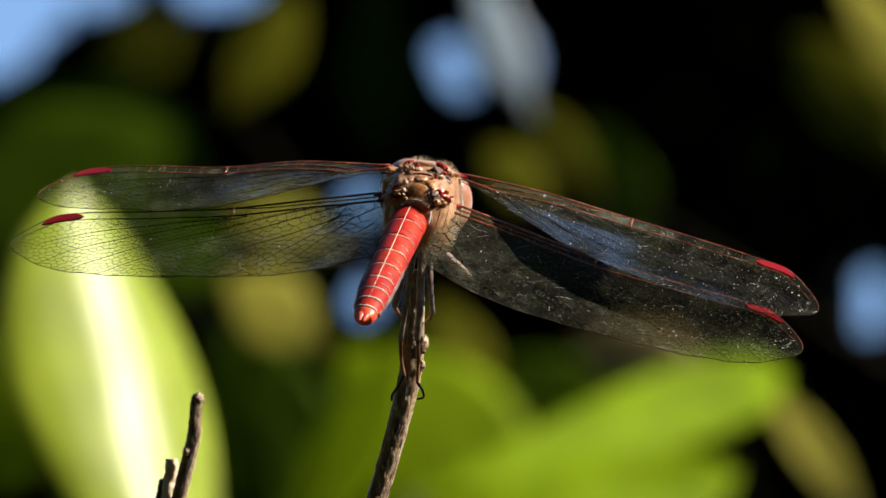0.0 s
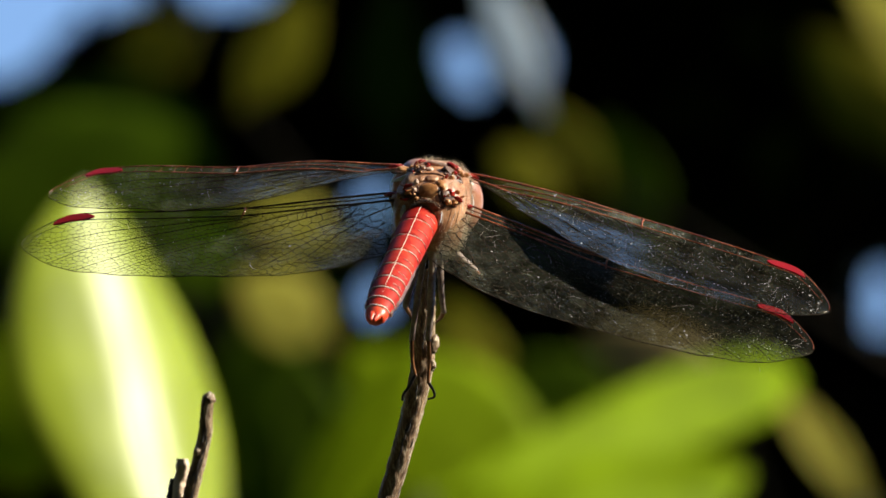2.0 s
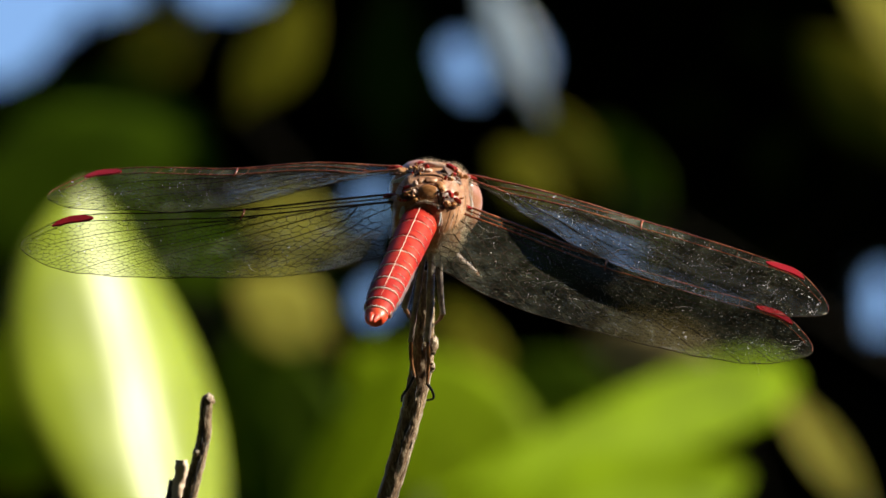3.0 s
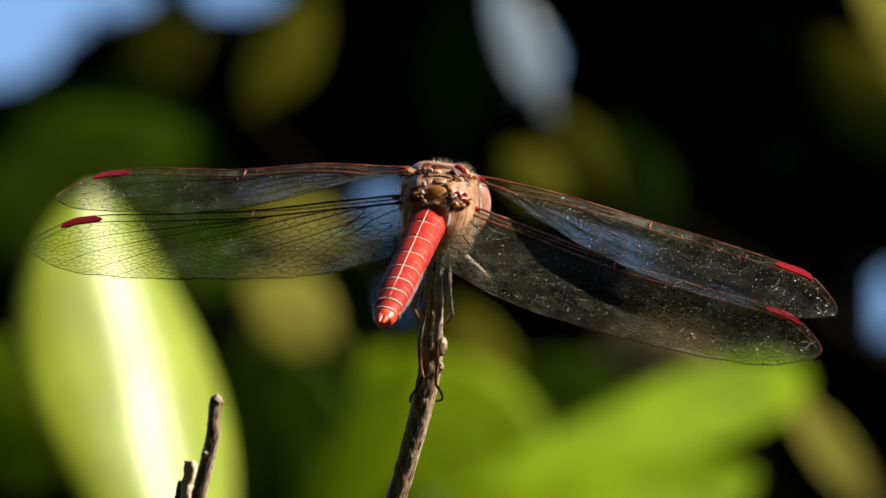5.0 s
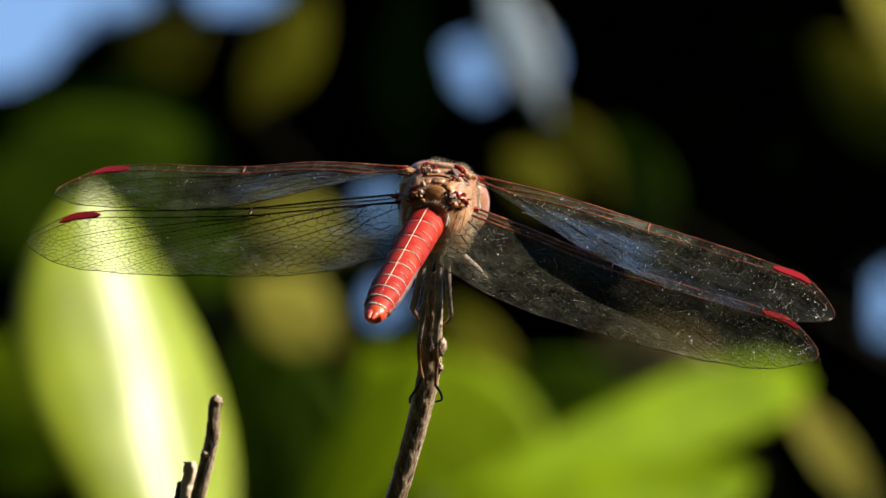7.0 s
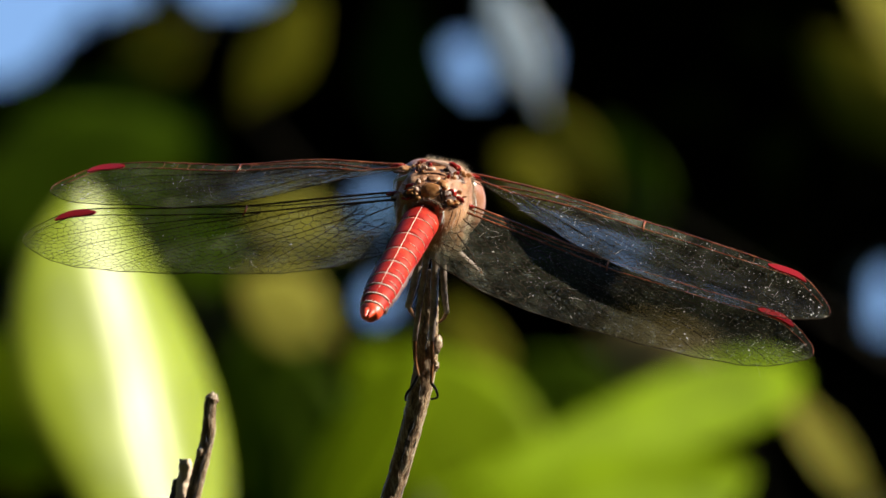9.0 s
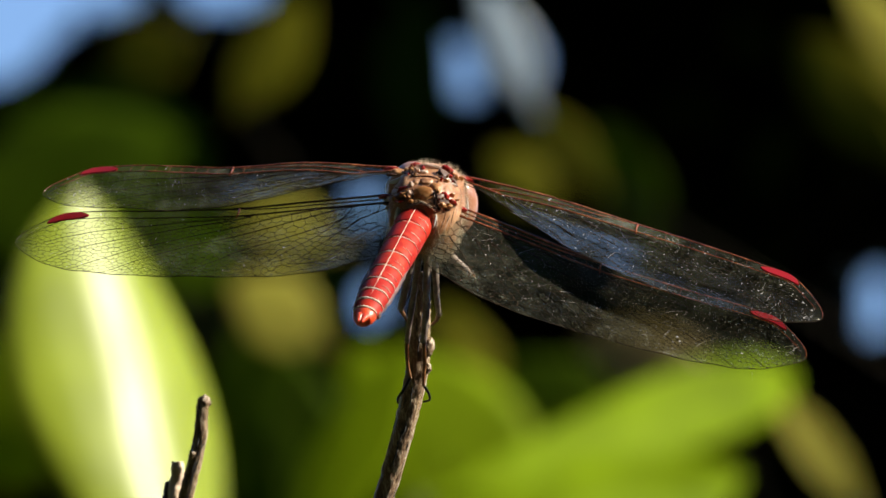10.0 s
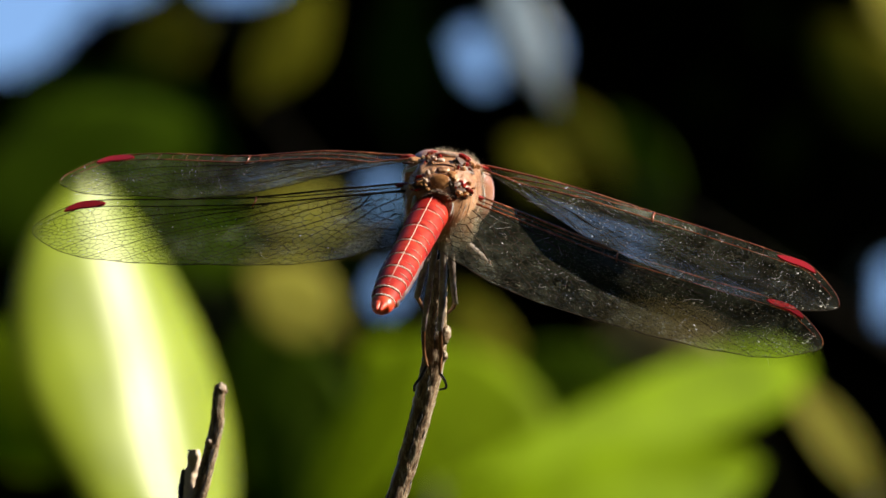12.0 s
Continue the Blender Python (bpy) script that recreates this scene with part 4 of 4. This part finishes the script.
def legs():
    def limb(name, line, r, mat, parent, label=""):
        pts = smooth_line([Vector(p) * MM - FOOT for p in line], 6)
        n = len(pts)
        return part(name, tube(pts, [(r[0] + (r[1] - r[0]) * i / (n - 1)) * MM for i in range(n)], 12, 0.1), mat, parent, label)

    # two hind legs down the twig, with brown shins and black splayed feet
    a = limb("leg", [(-1.54, -1.50, 0.04), (-1.89, -1.60, -2.10), (-2.27, -1.50, -4.68), (-2.58, -1.20, -7.00)], (0.27, 0.2), LEG, dragonfly, "grey-brown leg gripping the twig")
    limb("shin", [(-2.58, -1.20, -6.83), (-2.53, -1.00, -8.54), (-2.28, -0.90, -9.75)], (0.17, 0.12), TIBIA, a)
    limb("foot", [(-2.28, -0.90, -9.58), (-2.75, -0.90, -10.48), (-3.22, -0.80, -11.12), (-3.26, -0.80, -11.60)], (0.13, 0.09), BLACK, a, "black clawed foot")
    b = limb("leg", [(-0.94, -1.50, 0.04), (-1.07, -1.80, -2.53), (-1.16, -1.70, -5.10), (-1.33, -1.50, -6.99)], (0.33, 0.24), LEG, dragonfly, "grey-brown leg gripping the twig")
    limb("shin", [(-1.29, -1.50, -6.82), (-1.24, -1.30, -8.54), (-1.33, -1.20, -10.26)], (0.17, 0.12), TIBIA, b)
    limb("foot", [(-1.33, -1.20, -10.17), (-0.95, -0.60, -10.78), (-0.86, -0.20, -11.31), (-1.33, 0.20, -11.48)], (0.12, 0.08), BLACK, b, "black clawed foot")
    c = limb("leg", [(-0.52, -0.60, 0.04), (-0.39, -0.80, -2.10), (-0.30, -0.60, -3.61), (-0.13, -0.30, -4.94)], (0.3, 0.2), LEG, dragonfly, "grey-brown folded leg")
    limb("foot", [(-0.17, -0.30, -4.77), (-0.30, 0.30, -5.21), (-0.69, 0.90, -5.64)], (0.2, 0.1), TIBIA, c)
    d = limb("leg", [(0.26, 2.00, 0.04), (0.95, 1.60, -0.65), (1.68, 1.20, -1.29), (2.32, 0.80, -1.85)], (0.4, 0.28), LEG, dragonfly, "grey-violet raised foreleg")
    limb("foot", [(2.28, 0.80, -1.81), (2.50, 1.60, -1.90), (1.99, 3.00, -1.25)], (0.2, 0.1), TIBIA, d)
    e = limb("leg", [(-2.11, 1.50, 0.04), (-2.50, 1.60, -2.11), (-2.93, 1.40, -3.83), (-3.10, 1.60, -4.48)], (0.36, 0.24), LEG, dragonfly, "dark folded leg behind the abdomen")
    limb("foot", [(-3.10, 1.60, -4.40), (-2.67, 2.00, -5.13), (-1.98, 1.80, -5.99)], (0.18, 0.1), TIBIA, e)


thorax()
head_part, head_rest = head()
tail_part, tail_rest = abdomen()
wing("wing", (-3.37, 2.40, 6.21), (-30.42, 5.50, 4.12), (0.05, -0.90, -0.43), True, 0.47, 0.36, 0.80, 1, WING_LF, 160, VEIN_RED, True)
wing("wing", (-3.69, -0.80, 4.12), (-32.32, 1.50, 0.30), (0.05, -0.84, -0.54), False, 0.41, -0.4, 0.812, 0, WING_LH, 130, VEIN_DARK)
wing("wing", (1.64, 2.20, 5.61), (28.99, -4.00, -4.75), (-0.2, -0.82, -0.53), True, 0.47, 0.72, 0.797, 3, WING_RF, 680, VEIN_RED)
wing("wing", (1.20, -0.80, 3.39), (27.71, -6.00, -7.72), (-0.25, -0.80, -0.54), False, 0.41, -0.5, 0.81, 2, WING_RH, 780, VEIN_RED)
legs()


# ---- the leaves behind ----
def leaf_mesh(long, wide, curl, fold, peak=0.45, wave=0.0, seed=0, blunt=0.8, nu=26, nw=12):
    """A leaf blade from its stalk (origin) along y, its upper side up; closed, half a millimetre thick."""
    vs, fs = [], []
    for lay in (0, 1):
        for i in range(nu + 1):
            t = i / nu
            k = math.log(0.5) / math.log(peak)
            w = wide / 2 * max(0.004, math.sin(math.pi * t ** k) ** blunt)
            for j in range(nw + 1):
                a = 2 * j / nw - 1
                x = a * w
                z = -curl * long * t * t + fold * a * a * w + wave * wide * noise.noise(Vector((t * 4 + seed, a * 1.5, seed)))
                vs.append((x, t * long, z - lay * 0.0005))
    n = (nu + 1) * (nw + 1)
    for i in range(nu):
        for j in range(nw):
            a = i * (nw + 1) + j
            q = (a, a + 1, a + nw + 2, a + nw + 1)
            fs.append(q)
            fs.append(tuple(n + v for v in q[::-1]))
    for i in range(nu):
        for a, b in ((i * (nw + 1), (i + 1) * (nw + 1)), ((i + 1) * (nw + 1) + nw, i * (nw + 1) + nw)):
            fs.append((a, b, n + b, n + a))
    return vs, fs


def leaf(stalk, tip, normal, wide, mat, label, curl=0.05, fold=0.15, peak=0.45, wave=0.03, seed=0, blunt=0.8):
    """A leaf from its stalk to its tip, its upper side turned to normal (all in the world)."""
    stalk, tip, nrm = Vector(stalk), Vector(tip), Vector(normal)
    stand = SLOPE @ Vector((0, -STAND, 0))
    way = (tip - stand).normalized()
    tip = stand + way * ((stalk - stand).dot(nrm) / way.dot(nrm))   # in the leaf's plane
    y = tip - stalk
    long = y.length
    y.normalize()
    z = (nrm - y * nrm.dot(y)).normalized()
    m = Matrix((y.cross(z), y, z)).transposed().to_4x4()
    m.translation = stalk
    top = new("leaf")
    top.matrix_world = m
    tagged(top, label, "leaf", "leaves of the shrub")
    part("blade", leaf_mesh(long, wide, curl, fold, peak, wave, seed, blunt), mat, top)
    rib = [(0, t * long, -curl * long * t * t - 0.0003) for t in np.linspace(-0.12, 0.96, 14)]
    part("midrib", tube(rib, [0.0011 * (1 - 0.8 * i / 13) for i in range(14)], 6), mat, top)
    return top


TO_LENS = (SLOPE.to_3x3() @ Vector((0, -1, 0))).normalized()
HALFWAY = (TO_SUN + TO_LENS).normalized()


def facing(share, aside=0.0):
    """A leaf's upper side: 1 turned half to the sun and half to the stand, 0 edge-on to the sun's rays."""
    flat = (TO_LENS - TO_SUN * TO_LENS.dot(TO_SUN)).normalized()
    v = flat.lerp(HALFWAY, share)
    return (v + Vector((0, 0, aside))).normalized()


swaying = []    # leaves that the wind moves: object, and its way to the right by time
stalks = []     # where the shrub's shoots end


def spray():
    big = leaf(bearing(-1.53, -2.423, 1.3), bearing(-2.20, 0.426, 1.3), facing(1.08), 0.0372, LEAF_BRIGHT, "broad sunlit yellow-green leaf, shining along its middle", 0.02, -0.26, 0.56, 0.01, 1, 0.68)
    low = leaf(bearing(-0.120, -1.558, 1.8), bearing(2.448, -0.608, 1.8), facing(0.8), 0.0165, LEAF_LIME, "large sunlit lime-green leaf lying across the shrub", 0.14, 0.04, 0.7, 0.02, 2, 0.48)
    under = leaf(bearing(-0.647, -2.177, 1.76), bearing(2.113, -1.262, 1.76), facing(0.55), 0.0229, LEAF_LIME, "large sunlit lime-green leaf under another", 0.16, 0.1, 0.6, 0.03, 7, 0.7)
    leaf(bearing(0.619, -1.931, 2), bearing(-0.559, -0.629, 2), facing(0.33), 0.0425, LEAF_GREEN, "green leaf in half shade", 0.05, -0.04, 0.5, 0.01, 3)
    leaf(bearing(2.623, -1.632, 2.05), bearing(2.078, -0.858, 2.05), facing(0.45), 0.0092, LEAF_STRAW, "small olive leaf in half shade", 0.05, 0.1, 0.5, 0.04, 5)
    return big, low, under


def middle():
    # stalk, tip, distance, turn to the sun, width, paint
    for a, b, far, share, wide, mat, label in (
            ((520, 960), (470, 580), 2.15, 0.045, 0.032, LEAF_SHADE, "deep-shade green leaf in shade"),
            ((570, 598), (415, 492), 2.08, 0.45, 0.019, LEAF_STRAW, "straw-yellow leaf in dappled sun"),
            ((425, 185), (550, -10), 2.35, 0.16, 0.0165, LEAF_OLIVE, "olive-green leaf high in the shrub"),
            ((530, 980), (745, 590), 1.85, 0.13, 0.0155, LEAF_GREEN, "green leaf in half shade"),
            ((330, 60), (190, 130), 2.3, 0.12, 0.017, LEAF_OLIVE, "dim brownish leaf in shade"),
            ((-80, 420), (330, 230), 2.5, 0.08, 0.044, LEAF_SHADE, "dark green leaf in shade"),
            ((380, 330), (10, 190), 2.6, 0.06, 0.040, LEAF_SHADE, "dark green leaf in shade"),
            ((250, 500), (420, 400), 2.3, 0.15, 0.022, LEAF_SHADE, "green leaf in half shade"),
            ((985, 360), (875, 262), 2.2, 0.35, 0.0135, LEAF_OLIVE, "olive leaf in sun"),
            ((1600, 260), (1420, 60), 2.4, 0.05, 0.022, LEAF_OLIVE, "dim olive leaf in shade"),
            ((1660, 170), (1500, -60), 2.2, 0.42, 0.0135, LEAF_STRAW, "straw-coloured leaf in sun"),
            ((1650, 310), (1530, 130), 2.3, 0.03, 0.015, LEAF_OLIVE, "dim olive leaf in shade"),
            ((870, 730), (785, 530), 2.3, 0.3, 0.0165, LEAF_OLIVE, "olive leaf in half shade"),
            ((1130, 840), (890, 640), 2.2, 0.12, 0.03, LEAF_SHADE, "deep-shade green leaf in half shade"),
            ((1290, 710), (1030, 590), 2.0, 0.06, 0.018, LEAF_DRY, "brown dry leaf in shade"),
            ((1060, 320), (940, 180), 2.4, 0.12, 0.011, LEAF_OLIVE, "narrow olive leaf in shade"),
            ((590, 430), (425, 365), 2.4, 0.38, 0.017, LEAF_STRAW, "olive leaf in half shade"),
            ((400, 800), (455, 560), 2.3, 0.07, 0.018, LEAF_SHADE, "dark green leaf in shade"),
            ((-60, 600), (60, 860), 1.8, 0.06, 0.03, LEAF_GREEN, "deep-shade green leaf in shade")):
        stalks.append(seen(a, far))
        leaf(seen(a, far), seen(b, far), facing(share), wide, mat, label, 0.05, -0.03, 0.45, 0.012, sum(a) * 0.01)
    # leaves that the wind pushes across the gaps, with how far at which time (metres to the right)
    gust = ((0, 0), (3, 0.05), (4.4, 0.1), (4.9, 0.65), (5.15, 0.9), (5.35, 0.05), (7.0, 0.15), (9.0, 0.1), (9.3, 0.5), (9.5, 1.0), (9.75, 0.6), (10.0, 0.4), (10.4, 0.95), (10.7, 0.7), (11.0, 0.45), (11.5, 0.4), (12, 0.05))
    puff = ((0, 0), (5.0, 0.0), (5.2, 0.35), (5.4, 0.1), (9.1, 0.0), (9.35, 0.7), (9.5, 1.0), (9.65, 0.6), (9.9, 0.1), (10.5, 0.2), (11.0, 0.05), (12, 0.0))
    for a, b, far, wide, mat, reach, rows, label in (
            ((680, 260), (690, -30), 2.6, 0.022, LEAF_DEEP_SHADE, 0.0205, gust, "leaf in shade colour swaying before the sky"),
            ((520, 660), (560, 420), 2.6, 0.021, LEAF_DEEP_SHADE, 0.0145, gust, "leaf in shade colour swaying before the sky"),
            ((410, 610), (350, 400), 2.6, 0.026, LEAF_DEEP_SHADE, -0.019, puff, "leaf in shade colour swaying before the sky"),
            ((1150, 430), (1070, 215), 2.5, 0.017, LEAF_SHADE, 0.009, puff, "narrow green leaf in shade colour, in the wind")):
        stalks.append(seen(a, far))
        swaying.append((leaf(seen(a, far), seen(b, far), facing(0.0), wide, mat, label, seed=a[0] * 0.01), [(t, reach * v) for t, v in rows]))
    # the waxy leaf, with the mirrored sky painted into its colour
    return leaf(bearing(0.570, 0.92, 2.3), bearing(0.26, 1.72, 2.3), facing(0.42), 0.0118, LEAF_SKY_SHEEN, "waxy leaf coloured pale blue for mirrored sky light", 0.02, 0.05)


def seen(p, far):
    """A place far metres off, from its place on a board of 1568 by 882 spanning the field."""
    return bearing((p[0] - 784) * FIELD / 1568, (441 - p[1]) * FIELD / 1568, far)


big_leaf, low_leaf, under_leaf = spray()
swaying.append((big_leaf, [(t, v * 0.00008) for t, v in ((0, 3), (3, 0), (5.5, 0), (7.0, 2), (9.0, -2), (9.5, 10), (10.0, 2), (10.5, -13), (11.0, -6), (12.0, -10))]))
swaying.append((low_leaf, [(t, v * 0.00009) for t, v in ((0, 0), (3, 2), (5.5, 9), (9.5, 8), (10.0, 7), (10.5, -5), (12.0, 0))]))
waxy = middle()


def shoots():
    """Thin brown shoots that carry the leaves, from the ground up through the shrub."""
    for k, group in enumerate((stalks[0::4], stalks[1::4], stalks[2::4], stalks[3::4])):
        group = sorted(group, key=lambda p: p.z)
        foot = Vector((0.45 * (k - 1.5), 2.2 + 0.1 * k, 0.0))
        top = new("shoot")
        tagged(top, "thin brown leafy shoot of the shrub in shade", "branch", "shoots of the shrub")
        crown = Vector((foot.x * 1.1, foot.y + 0.3, 2.9))
        main = smooth_line([foot, foot.lerp(crown, 0.4) + Vector((0.03, 0, 0)), crown], 10)
        part("stem", tube(main, [0.008 * (1 - 0.7 * i / 20) for i in range(21)], 10, 0.1), SHOOT_SHADED, top)
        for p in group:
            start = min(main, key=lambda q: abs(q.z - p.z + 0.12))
            part("side_shoot", tube(smooth_line([start, start.lerp(p, 0.5) + Vector((0, 0, -0.01)), p], 6), [0.0009 * (1 - 0.5 * i / 12) for i in range(13)], 8), SHOOT_SHADED, top)
    low = new("shoot")
    tagged(low, "thin green shoot carrying the broad leaves", "branch", "shoots of the shrub")
    foot = Vector((0.05, 0.75, 0))
    hub = bearing(-0.577, -3.724, 1.42)
    main = smooth_line([foot, foot.lerp(hub, 0.5) + Vector((0.02, 0.02, 0)), hub], 10)
    part("stem", tube(main, [0.004 * (1 - 0.5 * i / 20) for i in range(21)], 10, 0.1), SHOOT_SHADED, low)
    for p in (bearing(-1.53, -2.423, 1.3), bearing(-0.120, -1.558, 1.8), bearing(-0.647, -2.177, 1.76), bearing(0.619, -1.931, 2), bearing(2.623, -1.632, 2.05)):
        part("side_shoot", tube(smooth_line([hub, hub.lerp(p, 0.5) + Vector((0, 0, -0.003)), p], 6), [0.0013] * 13, 8), SHOOT_SHADED, low)


shoots()


# ---- the shrub behind ----
GAPS = [(0, 10, 180, 112, -38), (175, -20, 80, 40, 0), (395, -28, 84, 38, 0), (818, 122, 29, 54, -22), (930, 88, 22, 56, -22), (1558, 538, 25, 54, 0), (660, 533, 25, 28, 0), (655, 358, 31, 23, 0), (375, 500, 32, 34, 0), (1105, 325, 15, 25, 0)]


def in_gap(x, y, grow=0.0):
    """Whether a place on the board of the field lies in a gap that shows the sky."""
    for cx, cy, rx, ry, turn_ in GAPS:
        a = radians(turn_)
        dx, dy = x - cx, y - cy
        u, v = dx * math.cos(a) + dy * math.sin(a), -dx * math.sin(a) + dy * math.cos(a)
        if (u / (rx + grow)) ** 2 + (v / (ry + grow)) ** 2 < 1 + 0.25 * noise.noise(Vector((x * 0.02, y * 0.02, 0))):
            return True
    return False


def shrub():
    far, unit = 3.3, FIELD / 1568
    # a near-black sheet for the shade inside, with gaps that let the sky through
    vs, fs, index = [], [], {}

    def put(x, y):
        if (x, y) not in index:
            p = bearing((x - 784) * unit, (441 - y) * unit, far + 0.06 * noise.noise(Vector((x * 0.01, y * 0.01, 3))))
            index[x, y] = len(vs)
            vs.append(p)
        return index[x, y]

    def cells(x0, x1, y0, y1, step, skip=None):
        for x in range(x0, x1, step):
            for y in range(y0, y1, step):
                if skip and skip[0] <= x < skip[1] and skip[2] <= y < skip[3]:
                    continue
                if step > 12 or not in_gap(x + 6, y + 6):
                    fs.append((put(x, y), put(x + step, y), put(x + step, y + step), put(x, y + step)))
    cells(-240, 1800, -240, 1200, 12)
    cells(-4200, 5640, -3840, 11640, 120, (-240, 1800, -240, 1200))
    core = part("shrub_shade_sheet", (vs, fs), THICKET_SHADE, smooth=False)
    tagged(core, "near-black sheet standing for the shade inside the shrub", "shrub", kind="stuff")
    # its foliage; the unseen right side and roof are added to block the sun
    rng = random.Random(9)
    lv, lf = [], []

    def add(p, size):
        y = Vector((rng.gauss(0, 1), rng.gauss(0, 1), rng.gauss(-0.4, 0.8))).normalized()
        x = y.orthogonal().normalized()
        x = (x * math.cos(3 * rng.random()) + y.cross(x) * math.sin(3 * rng.random())).normalized()
        n = x.cross(y)
        k = len(lv)
        for t, w in ((0, 0), (0.3, 0.2), (0.65, 0.17), (1, 0)):
            c = p + y * size * t - n * size * 0.2 * t * t
            lv.append(c + x * size * w)
            lv.append(c - x * size * w)
        for q in range(3):
            lf.append((k + 2 * q, k + 2 * q + 1, k + 2 * q + 3, k + 2 * q + 2))
    for _ in range(9000):
        x, y = rng.uniform(-3000, 4500), rng.uniform(-3500, 4200)
        d = rng.uniform(2.9, 3.25)
        near = abs(x - 784) < 1100 and abs(y - 441) < 800      # smaller leaves round the gaps
        if not in_gap(x, y, 150 * 3.3 / d):
            add(bearing((x - 784) * unit, (441 - y) * unit, d), rng.uniform(0.03, 0.07) * (0.45 if near else 1))
    for _ in range(9000):       # down to the ground
        x, y = rng.uniform(-4000, 5500), rng.uniform(3000, 11500)
        add(bearing((x - 784) * unit, (441 - y) * unit, rng.uniform(2.9, 3.25)), rng.uniform(0.04, 0.08))
    # out of view, put there only to shadow the backdrop
    for _ in range(16000):      # right side and roof
        y = rng.uniform(1.98, 2.7)
        if rng.random() < 0.5:
            add(SLOPE @ Vector((rng.uniform(0.42, 0.62), y, rng.uniform(-0.6, 0.7))), rng.uniform(0.04, 0.08))
        else:
            add(SLOPE @ Vector((rng.uniform(-0.6, 0.6), y, rng.uniform(0.4, 0.62))), rng.uniform(0.04, 0.08))
    tagged(part("shrub_foliage", (lv, lf), LEAF_DEEP_SHADE, smooth=False), "dense shrub leaves coloured for deep shade, with an unseen side and roof", "foliage", kind="stuff")


shrub()


def hedge():
    """An unseen dark ring, added to cut sky light and close the place; lower towards the sun and ahead."""
    vs, fs = [], []
    n, m = 120, 26
    for i in range(n):
        a = 360 * i / n
        h = 7.0
        for mid, low, half in ((0, 1.4, 38), (360, 1.4, 38), (SUN_ROUND, 2.6, 28)):
            k = min(1, max(0, (abs(a - mid) - half) / 14))
            h = min(h, low + (7.0 - low) * k)
        for j in range(m + 1):
            r = 4.6 + 0.5 * noise.noise(Vector((a * 0.07, j * 0.5, 1))) - 0.6 * j / m
            vs.append((r * math.sin(radians(a)), r * math.cos(radians(a)) + 0.3, h * j / m * (1 + 0.08 * noise.noise(Vector((a * 0.1, 7, 0))))))
    for i in range(n):
        for j in range(m):
            p, q = i * (m + 1) + j, ((i + 1) % n) * (m + 1) + j
            fs.append((p, q, q + 1, p + 1))
    tagged(part("hedge", (vs, fs), THICKET_SHADE, smooth=False), "unseen near-black ring added to cut the sky light", "hedge", kind="structure")


hedge()


# ---- what moves ----
def motions():
    centre = CHEST

    def shifted(rest, dx, dz, roll):
        return Matrix.Translation(centre + Vector((dx, 0, dz)) * MM) @ pose(0, 0, 0, 0, roll, 0) @ Matrix.Translation(-centre) @ rest

    # right and up in millimetres, lean to the right in degrees
    body = [(0, 0, 0, 0), (1.5, 0, 0, 0), (5.0, 0, -0.03, 0), (5.25, 0, -0.03, 0), (5.4, -0.02, 0.3, 0.5), (5.5, -0.02, 0.22, 0.6), (6.0, -0.15, 0.1, 0.62),
            (6.5, -0.08, 0.04, 0.64), (7.0, -0.07, 0.04, 0.68), (9.0, -0.1, 0.03, 0.66), (10.0, -0.06, 0.0, 0.66), (11.0, -0.05, 0.0, 0.72), (12.0, -0.04, -0.03, 0.68)]
    for ob, rest in moving:
        walk(ob, [(t, shifted(rest, *v)) for t, *v in body])
    # the abdomen swings on the body: sideways and up in degrees
    swing = [(0, 0, 0), (5.0, 0.2, 0.2), (5.25, 0.2, 0.2), (5.4, -0.4, 1.0), (5.5, -0.5, 1.1), (6.0, -1.75, 0.5), (7.0, -1.75, 0.6), (9.0, -1.5, 0.5), (10.0, -1.35, 0.0), (10.5, -1.35, 0.4), (12.0, -0.9, 0.1)]

    def body_at(t):
        for (a, *p), (b, *q) in zip(body, body[1:]):
            if t <= b:
                k = (t - a) / (b - a)
                return [x + (y - x) * k for x, y in zip(p, q)]
        return body[-1][1:]
    walk(tail_part, [(t, shifted(tail_rest, *body_at(t)) @ pose(0, 0, 0, -up, 0, side)) for t, side, up in swing])
    # leaves in the wind
    for ob, rows in swaying:
        rest = ob.matrix_world.copy()
        walk(ob, [(t, Matrix.Translation((dx, 0, 0)) @ rest) for t, dx in rows])
    # the head turns once as the body jerks
    turn_ = [(0, 0, 0), (5.0, 0, 0), (5.25, 2, 0), (5.4, -16, 8), (5.6, -14, 6), (6.0, -4, 1), (6.5, 0, 0), (12.0, 0, 0)]
    walk(head_part, [(t, shifted(head_rest, *body_at(t)) @ pose(0, 0, 0, tip, 0, side)) for t, side, tip in turn_])


motions()
